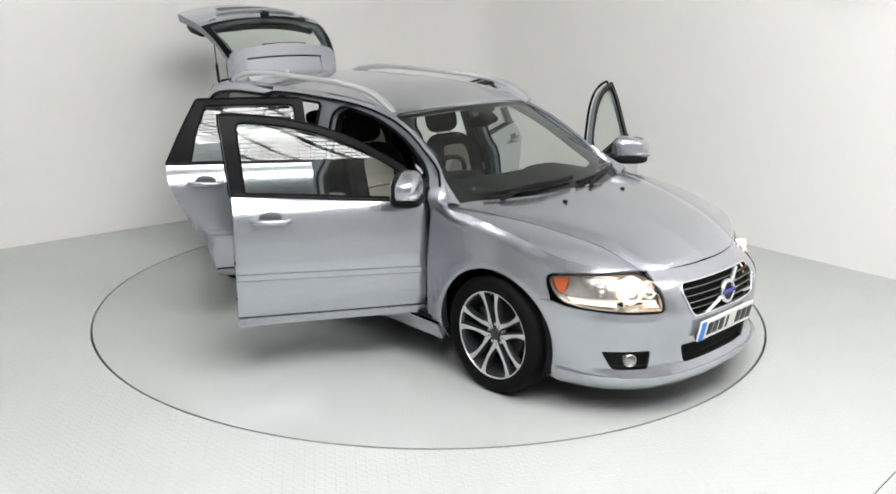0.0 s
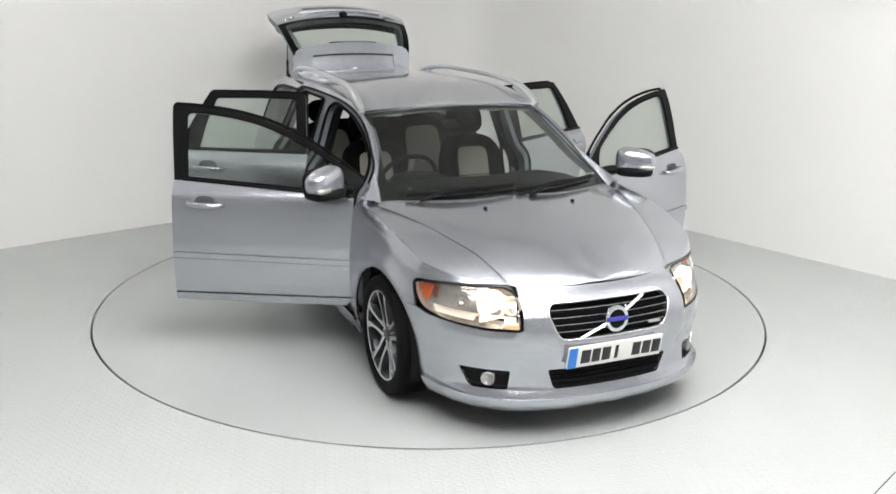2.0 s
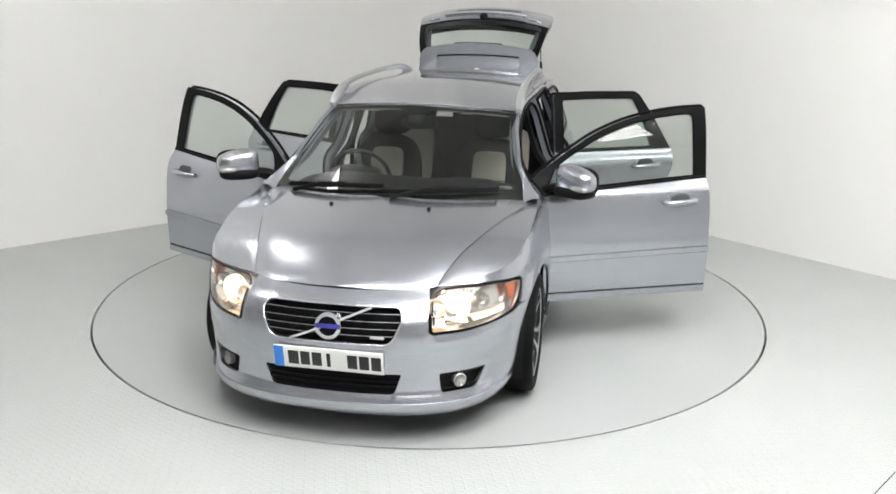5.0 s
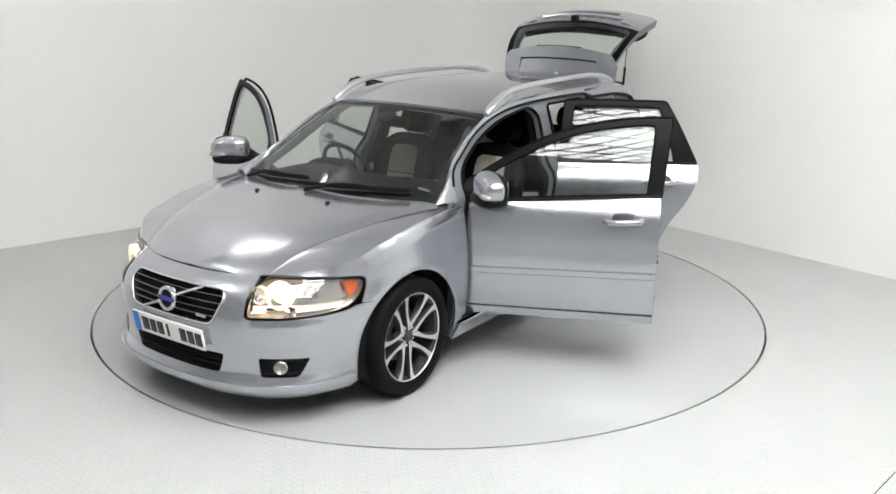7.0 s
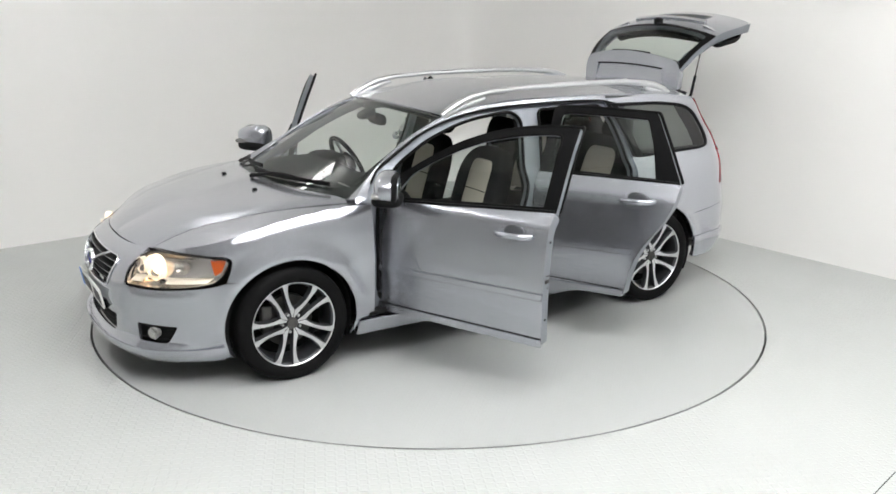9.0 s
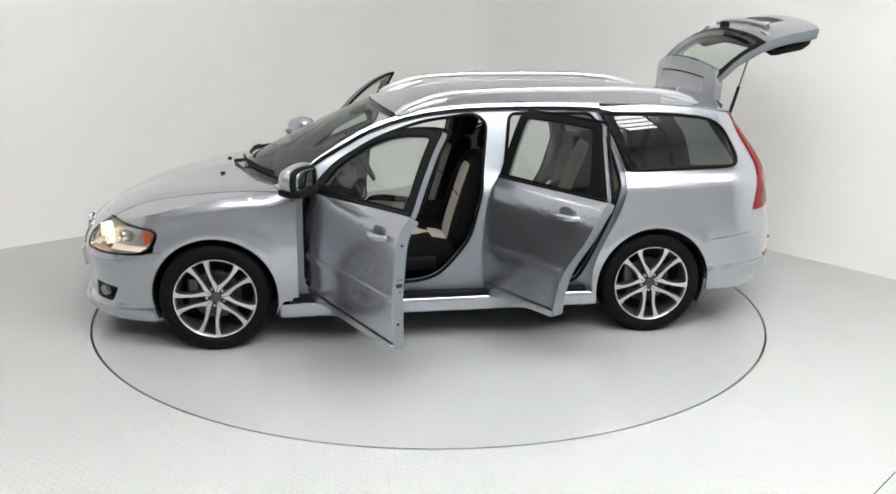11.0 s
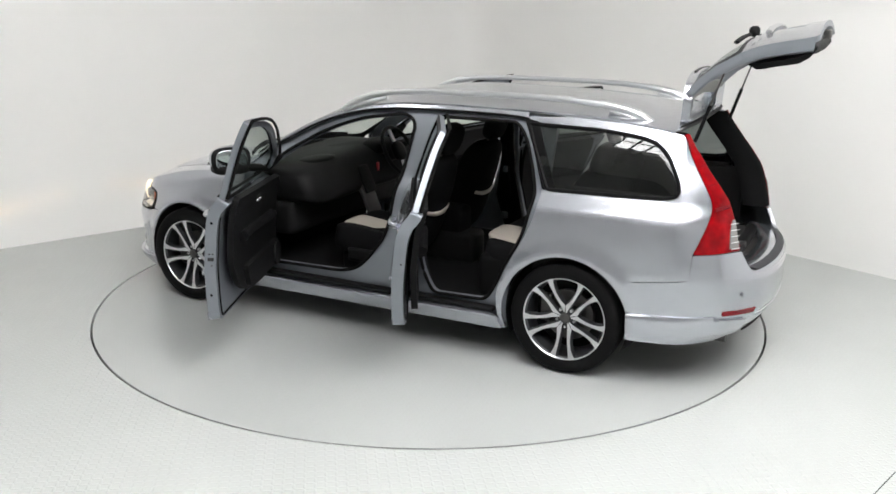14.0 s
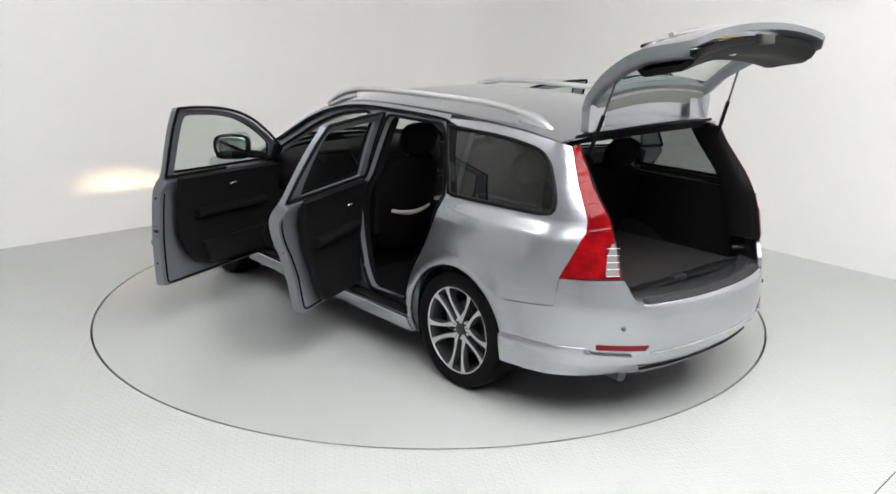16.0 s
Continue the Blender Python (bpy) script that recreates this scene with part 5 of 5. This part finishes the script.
    for k in (1, -1):
        part("gate_hinge", rbox("gate_hinge", (.10, .05, .03), .01, JAMB, (-1.79, k * .40, 1.39)), car)
        a, b = Vector((-1.885, k * .535, 1.305)), Vector((-2.0, k * .50, 1.675))
        part("gas_strut", tube("gas_strut", [a, a.lerp(b, .52)], .0105, GLOSSBLACK, n=10), car, "black gas strut")
        part("strut_rod", tube("strut_rod", [a.lerp(b, .5), b], .005, STEEL, n=8), car, "steel strut rod")


build_tailgate()


# ---- wheels ----
def build_wheel(x, flip):
    k = -1 if flip else 1
    w = new("wheel")
    w.parent = car
    w.matrix_basis = pose(x, k * TRACK, WHEEL_R, 0, 0, 180 if flip else 0)
    tagged(w, "five double-spoke alloy wheel with black tyre")
    R = WHEEL_R
    if not TY:
        prof = [(.232, .095), (.243, .106), (.27, .111), (.295, .108), (.308, .100), (.3145, .088), (.3175, .06), (.318, 0), (.3175, -.06), (.3145, -.088), (.308, -.1), (.295, -.108), (.25, -.108), (.226, -.095)]
        TY["tyre"] = lathe("tyre", prof, TYRE, n=72)
        TY["rim"] = lathe("rim", [(.232, .097), (.238, .100), (.240, .094), (.233, .086), (.222, .080), (.214, .05), (.208, -.04), (.224, -.09)], RIMDARK, n=72)
        TY["lip"] = lathe("rim_edge", [(.229, .096), (.232, .0995), (.236, .100), (.2385, .097)], SATIN, n=72)
        TY["disc"] = lathe("brake_disc", [(.05, -.012), (.06, .0), (.07, .006), (.142, .006), (.145, .0), (.145, -.02)], STEEL, n=48)
        TY["hub"] = lathe("hub", [(.0, .066), (.03, .066), (.046, .058), (.06, .045), (.064, .0)], RIMDARK, n=40)
        TY["cap"] = lathe("hub_cap", [(.0, .076), (.018, .076), (.021, .074), (.026, .076), (.031, .074), (.032, .062)], STEEL, n=32)
        TY["well"] = lathe("wheel_backing", [(.0, -.05), (.21, -.05)], BLACK, n=40)
        TY["ring"] = lathe("tread_groove", [(.3182, .034), (.3185, .031), (.3182, .028)], RUBBER, n=72)
        # half of a twin spoke: webbed to its neighbour at the hub, flared into the rim
        bm = bmesh.new()
        rows = []
        slot = curve((.028, .008), (.045, .0125), (.06, .0145), (.13, .0205), (.19, .029), (.229, .035))
        outer = curve((.028, .0204), (.045, .0327), (.062, .0450), (.070, .0455), (.082, .0430), (.10, .0410), (.13, .0420), (.17, .0500), (.195, .0590), (.213, .0710), (.222, .0830), (.229, .0980))
        for i in range(27):
            r = .028 + (.229 - .028) * i / 26
            u = (r - .028) / .201
            yt = .067 + .027 * u ** .9
            row = []
            a, b = slot(r), outer(r)
            for off, d in ((a - .004, -.032), (a, -.004), (a + .0025, 0), (b - .0025, 0), (b, -.004 if r > .066 else 0), (b + .005 * step(.06, .075, r), -.032)):
                row.append(bm.verts.new((off, yt + d, r)))
            rows.append(row)
        for a, b in zip(rows, rows[1:]):
            for j in range(5):
                f = bm.faces.new((a[j], a[j + 1], b[j + 1], b[j]))
                f.material_index = 0 if j == 2 else 1
        for r in (rows[0], rows[-1]):
            bm.faces.new(r)
        bmesh.ops.recalc_face_normals(bm, faces=bm.faces)
        me = from_bm("spoke", bm, WHEELFACE, 30)
        me.materials.append(RIMDARK)
        TY["spoke_l"] = me
        me2 = me.copy()
        for v in me2.vertices:
            v.co.x *= -1
        me2.flip_normals()
        TY["spoke_r"] = me2
        TY["bolt"] = lathe("bolt", [(.0, .073), (.006, .073), (.0085, .069), (.009, .05)], SATIN, n=10)
        TY["caliper"] = rbox("caliper", (.07, .05, .16), .015, STEEL, (.125, .012, .03))
    part("tyre", TY["tyre"], w, "black low-profile tyre")
    part("rim", TY["rim"], w)
    part("rim_edge", TY["lip"], w, "bright rim edge")
    part("wheel_backing", TY["well"], w)
    part("brake_disc", TY["disc"], w, "steel brake disc")
    part("caliper", TY["caliper"], w)
    part("hub", TY["hub"], w)
    part("hub_cap", TY["cap"], w)
    turn = {(1, False): 24, (1, True): 8, (-1, False): 36, (-1, True): 20}[(1 if x > 0 else -1, flip)]
    for i in range(5):
        a = turn + 72 * i
        part("spoke", TY["spoke_l"], w, "", pose(0, 0, 0, 0, a, 0))
        part("spoke", TY["spoke_r"], w, "", pose(0, 0, 0, 0, a, 0))
        part("bolt", TY["bolt"], w, "", pose(0, 0, 0, 0, a, 0) @ pose(0, -.004, .052))


TY = {}
for wx in (AXLE, -AXLE):
    for wf in (False, True):
        build_wheel(wx, wf)


# ---- roof rails, wipers ----
def build_outside():
    for k in (1, -1):
        line = [(.25, .604, 1.345), (.20, .602, 1.375), (.13, .60, 1.41), (.04, .597, 1.445), (-.10, .592, 1.468), (-.35, .585, 1.482), (-.64, .576, 1.487), (-.95, .567, 1.489),
                (-1.2, .56, 1.486), (-1.40, .553, 1.470), (-1.52, .548, 1.448), (-1.60, .545, 1.418), (-1.655, .542, 1.385)]
        rr = [.018, .026, .028, .025, .022, .021, .021, .021, .022, .026, .03, .032, .026]
        part("roof_rail", tube("roof_rail", [(x, k * y, z) for x, y, z in line], rr, SATIN, n=12, flat=.8), car, "satin silver roof rail")
        part("rail_foot", tube("rail_foot", [(.24, k * .602, 1.34), (.10, k * .60, 1.39), (-.06, k * .594, 1.432)], [.02, .022, .012], SATIN, n=10), car)
        part("rail_foot", tube("rail_foot", [(-1.66, k * .542, 1.38), (-1.55, k * .546, 1.405), (-1.42, k * .552, 1.44)], [.026, .024, .012], SATIN, n=10), car)
    # wipers at the foot of the screen
    for y0, y1, v1 in ((-.62, -.02, .075), (-.02, .60, .07)):
        a = Vector(screen_point((y0 + .06) / .742, .0)) + Vector((.03, 0, .02))
        blade = [Vector(screen_point((y0 + (y1 - y0) * u) / .742, .045 + .05 * u)) + Vector((.012, 0, .02)) for u in span(0, 1, 9)]
        part("wiper_blade", tube("wiper_blade", blade, .009, BLACK, n=6, flat=1.5), car, "black wiper blade")
        part("wiper_arm", tube("wiper_arm", [a, blade[3] + Vector((.008, 0, .012)), blade[5] + Vector((.004, 0, .012))], [.013, .009, .007], BLACK, n=8), car, "black wiper arm")


build_outside()


# ---- cabin ----
def build_seat(y, back_strip=True):
    """A front seat with beige centre panels; its thing is the car."""
    s = new("front_seat")
    s.parent = car
    s.matrix_basis = pose(.06, y, -.03)
    tagged(s, "black cloth front seat with beige centre panels")

    def cush(px, py, pz):
        return (px, py, pz + (.06 * abs(py / .25) ** 2 if pz > 0 else 0) + .02 * px)
    part("cushion", blob("cushion", (.54, .52, .17), CLOTH, 4.0, at=(.06, 0, .50), turn=(0, -6, 0), shape=cush, n=28), s)
    part("cushion_panel", blob("cushion_panel", (.46, .27, .05), BEIGE, 5.0, at=(.075, 0, .575), turn=(0, -6, 0), n=24), s, "beige seat panel")
    # black wedges let into the pale panel
    for q in (-1, 1):
        wedge = [(-.125, q * .128), (-.015, q * .128), (-.115, q * .02)]
        vs = [(x, yy, z) for z in (.0, .006) for x, yy in wedge]
        fs = [(0, 1, 2)[::q], (3, 4, 5)[::-q]] + [(i, (i + 1) % 3, 3 + (i + 1) % 3, 3 + i) for i in range(3)]
        part("cushion_wedge", mesh_of("cushion_wedge", vs, fs, CLOTH, smooth=False), s, "black wedge in the seat panel", pose(.075, 0, .598, 0, -6, 0))
    part("seat_base", rbox("seat_base", (.42, .40, .14), .03, BLACK, (.04, 0, .38)), s)

    def bk(px, py, pz):
        f = 1 - .16 * max(0, pz / .33) ** 2
        return (px + .05 * abs(py / .24) ** 2.2, py * f, pz)
    bm = pose(-.30, 0, .79, 0, -17, 0)
    part("backrest", blob("backrest", (.16, .50, .66), CLOTH, 3.6, shape=bk, n=30), s, "", bm)
    part("backrest_panel", blob("backrest_panel", (.05, .26, .50), BEIGE, 5.0, n=24), s, "beige back panel", bm @ pose(.068, 0, -.015))
    part("panel_seam", rbox("panel_seam", (.004, .25, .006), .001, CLOTH), s, "", bm @ pose(.094, 0, .03))
    part("headrest", blob("headrest", (.11, .27, .20), CLOTH, 3.0, n=24), s, "black headrest", bm @ pose(.0, 0, .435))
    for q in (-.06, .06):
        part("headrest_post", tube("headrest_post", [(0, q, .30), (0, q, .40)], .007, STEEL, n=8), s, "", bm)
    part("pocket_band", tube("pocket_band", [bm @ Vector((-.082 + .03 * abs(u) ** 2, .15 * u, -.02 - .02 * (1 - u * u))) for u in span(-1, 1, 9)], .012, BEIGE, n=8, flat=1.3), s, "pale band on the seat back")
    part("side_lever", rbox("side_lever", (.22, .03, .09), .02, BLACK, (.05, .26 if y > 0 else -.26, .45)), s)
    return s


def build_cabin():
    for y in (.36, -.36):
        build_seat(y)
    # rear bench
    b = new("rear_bench")
    b.parent = car
    tagged(b, "black cloth rear bench with beige centre panels")
    part("cushion", blob("cushion", (.50, 1.30, .18), CLOTH, 5.0, at=(-.93, 0, .53), turn=(0, -8, 0), n=32), b)
    bm = pose(-1.23, 0, .80, 0, -20, 0)
    part("backrest", blob("backrest", (.15, 1.26, .60), CLOTH, 5.0, n=32), b, "", bm)
    for y in (-.38, .38):
        for q in (-1, 1):
            wedge = [(-.15, q * .155), (.0, q * .155), (-.13, q * .02)]
            vs = [(x, yy, z) for z in (.0, .006) for x, yy in wedge]
            fs = [(0, 1, 2)[::q], (3, 4, 5)[::-q]] + [(i, (i + 1) % 3, 3 + (i + 1) % 3, 3 + i) for i in range(3)]
            part("cushion_wedge", mesh_of("cushion_wedge", vs, fs, CLOTH, smooth=False), b, "black wedge in the seat panel", pose(-.91, y, .628, 0, -8, 0))
        part("cushion_panel", blob("cushion_panel", (.44, .32, .05), BEIGE, 5.0, at=(-.91, y, .605), turn=(0, -8, 0), n=20), b, "beige seat panel")
        part("backrest_panel", blob("backrest_panel", (.05, .30, .46), BEIGE, 5.0, n=20), b, "beige back panel", bm @ pose(.06, y, -.02))
        part("headrest", blob("headrest", (.10, .27, .18), CLOTH, 3.0, n=20), b, "black headrest", bm @ pose(0, y, .37))
    part("headrest", blob("headrest", (.09, .24, .12), CLOTH, 3.0, n=20), b, "black headrest", bm @ pose(0, 0, .33))
    # boot side linings and cover
    for k in (1, -1):
        part("boot_lining", rbox("boot_lining", (.78, .05, .40), .02, BLACK, (-1.61, k * .60, .80)), car, "black boot side lining")
        part("boot_rail", rbox("boot_rail", (.68, .05, .03), .01, BLACK, (-1.56, k * .62, 1.0)), car)
        part("belt_cover", tube("belt_cover", [(-.36, k * .68, .62), (-.34, k * .655, .98), (-.36, k * .62, 1.26)], .016, CLOTH, n=6, flat=.35), car, "dark seat belt")
        part("sun_visor", rbox("sun_visor", (.14, .34, .018), .008, LINER, (.20, k * .33, 1.335), (0, -14, 0)), car, "pale sun visor")
        lab = part("visor_label", rbox("visor_label", (.03, .075, .002), .0005, PAPER, (.262, k * .30 - .02, 1.318), (0, -14, 0)), car, "white visor label")
    # dashboard

    def dash(px, py, pz):
        return (px - .10 * (py / .7) ** 2 + .05 * (pz / .15), py, pz + .02 * math.exp(-((py + .36) / .16) ** 2) * (1 if pz > 0 else 0))
    part("dashboard", blob("dashboard", (.52, 1.42, .30), BLACK, 4.0, at=(.74, 0, .83), shape=dash, n=40), car, "black dashboard")
    part("lower_dash", rbox("lower_dash", (.30, 1.40, .24), .05, BLACK, (.74, 0, .62)), car)
    part("instrument_hood", blob("instrument_hood", (.22, .34, .12), BLACK, 2.6, at=(.56, -.36, .955), n=20), car, "black instrument hood")
    part("passenger_airbag_pad", blob("passenger_airbag_pad", (.16, .34, .05), BLACK, 3, at=(.62, .36, .955), n=16), car)
    part("centre_stack", rbox("centre_stack", (.035, .15, .42), .012, STEEL, (.47, 0, .73), (0, 24, 0)), car, "slim aluminium centre stack")
    part("stack_panel", rbox("stack_panel", (.02, .13, .20), .006, BLACK, (.455, 0, .78), (0, 24, 0)), car)
    part("tunnel", rbox("tunnel", (.95, .20, .22), .04, BLACK, (.05, 0, .40)), car, "black centre tunnel")
    part("centre_armrest", rbox("centre_armrest", (.46, .17, .20), .04, CLOTH, (-.10, 0, .575)), car, "black padded centre armrest")
    part("gear_knob", tube("gear_knob", [(.27, 0, .50), (.25, 0, .60), (.245, 0, .63)], [.02, .01, .024], BLACK, n=10), car)
    part("hand_brake", tube("hand_brake", [(.05, -.04, .50), (.15, -.04, .55), (.22, -.04, .57)], .016, BLACK, n=8), car)
    sw = pose(.40, -.365, .93, 0, -62, 0)
    ring = [(.185 * math.cos(a), .185 * math.sin(a), 0) for a in (2 * math.pi * i / 40 for i in range(40))]
    wheel = part("steering_wheel", tube("steering_wheel", ring, .015, BLACK, n=10, closed=True), car, "black steering wheel", sw)
    part("steering_hub", blob("steering_hub", (.15, .16, .06), BLACK, 2.6, n=18), wheel)
    for a in (0, 180, 270):
        part("steering_spoke", rbox("steering_spoke", (.12, .035, .014), .006, SATIN if a != 270 else BLACK), wheel, "", pose(0, 0, 0, 0, 0, a) @ pose(.11, 0, -.005))
    part("steering_column", tube("steering_column", [(.42, -.365, .92), (.58, -.365, .85)], .05, BLACK, n=12), car)
    part("red_tag", rbox("red_tag", (.012, .03, .075), .005, REDTAG, (.47, -.18, .83)), car, "red tag hanging by the wheel")
    part("interior_mirror", blob("interior_mirror", (.035, .24, .075), BLACK, 3.0, at=(.365, 0, 1.262), n=20), car, "black interior mirror")
    part("mirror_stalk", tube("mirror_stalk", [(.40, 0, 1.30), (.375, 0, 1.27)], .012, BLACK, n=8), car)
    part("mirror_cover", blob("mirror_cover", (.12, .12, .05), BLACK, 2.6, at=(.44, 0, 1.30), turn=(0, 24, 0), n=16), car)
    part("tax_disc", lathe("tax_disc", [(0, 0), (.037, 0), (.037, .002)], PAPER, n=24), car, "round paper disc on the screen", pose(*(Vector(screen_point(.86, .14)) - Vector((.012, 0, .006))), 64, 0, 90))
    part("paper_slip", rbox("paper_slip", (.10, .15, .003), .001, PAPER, (.86, -.44, .968), (0, 8, 12)), car, "white paper on the dashboard")


build_cabin()


def motions():
    spin = [(0.0, -46.94), (0.25, -48.2), (0.5, -50.31), (1.0, -55.6)] + [(t, -55.6 - 11.65 * (t - 1.0)) for t in (1.5, 2.0, 3.0, 4.0, 5.0, 6.0, 7.0, 8.0, 9.0, 10.0, 11.0, 12.0, 13.0, 14.0, 15.0, 16.0)]
    walk(car, [(t, pose(0, 0, 0, 0, 0, a) @ pose(.0594, .007, 0)) for t, a in spin])
    walk(turntable, [(t, pose(0, 0, 0, 0, 0, a)) for t, a in spin])


motions()
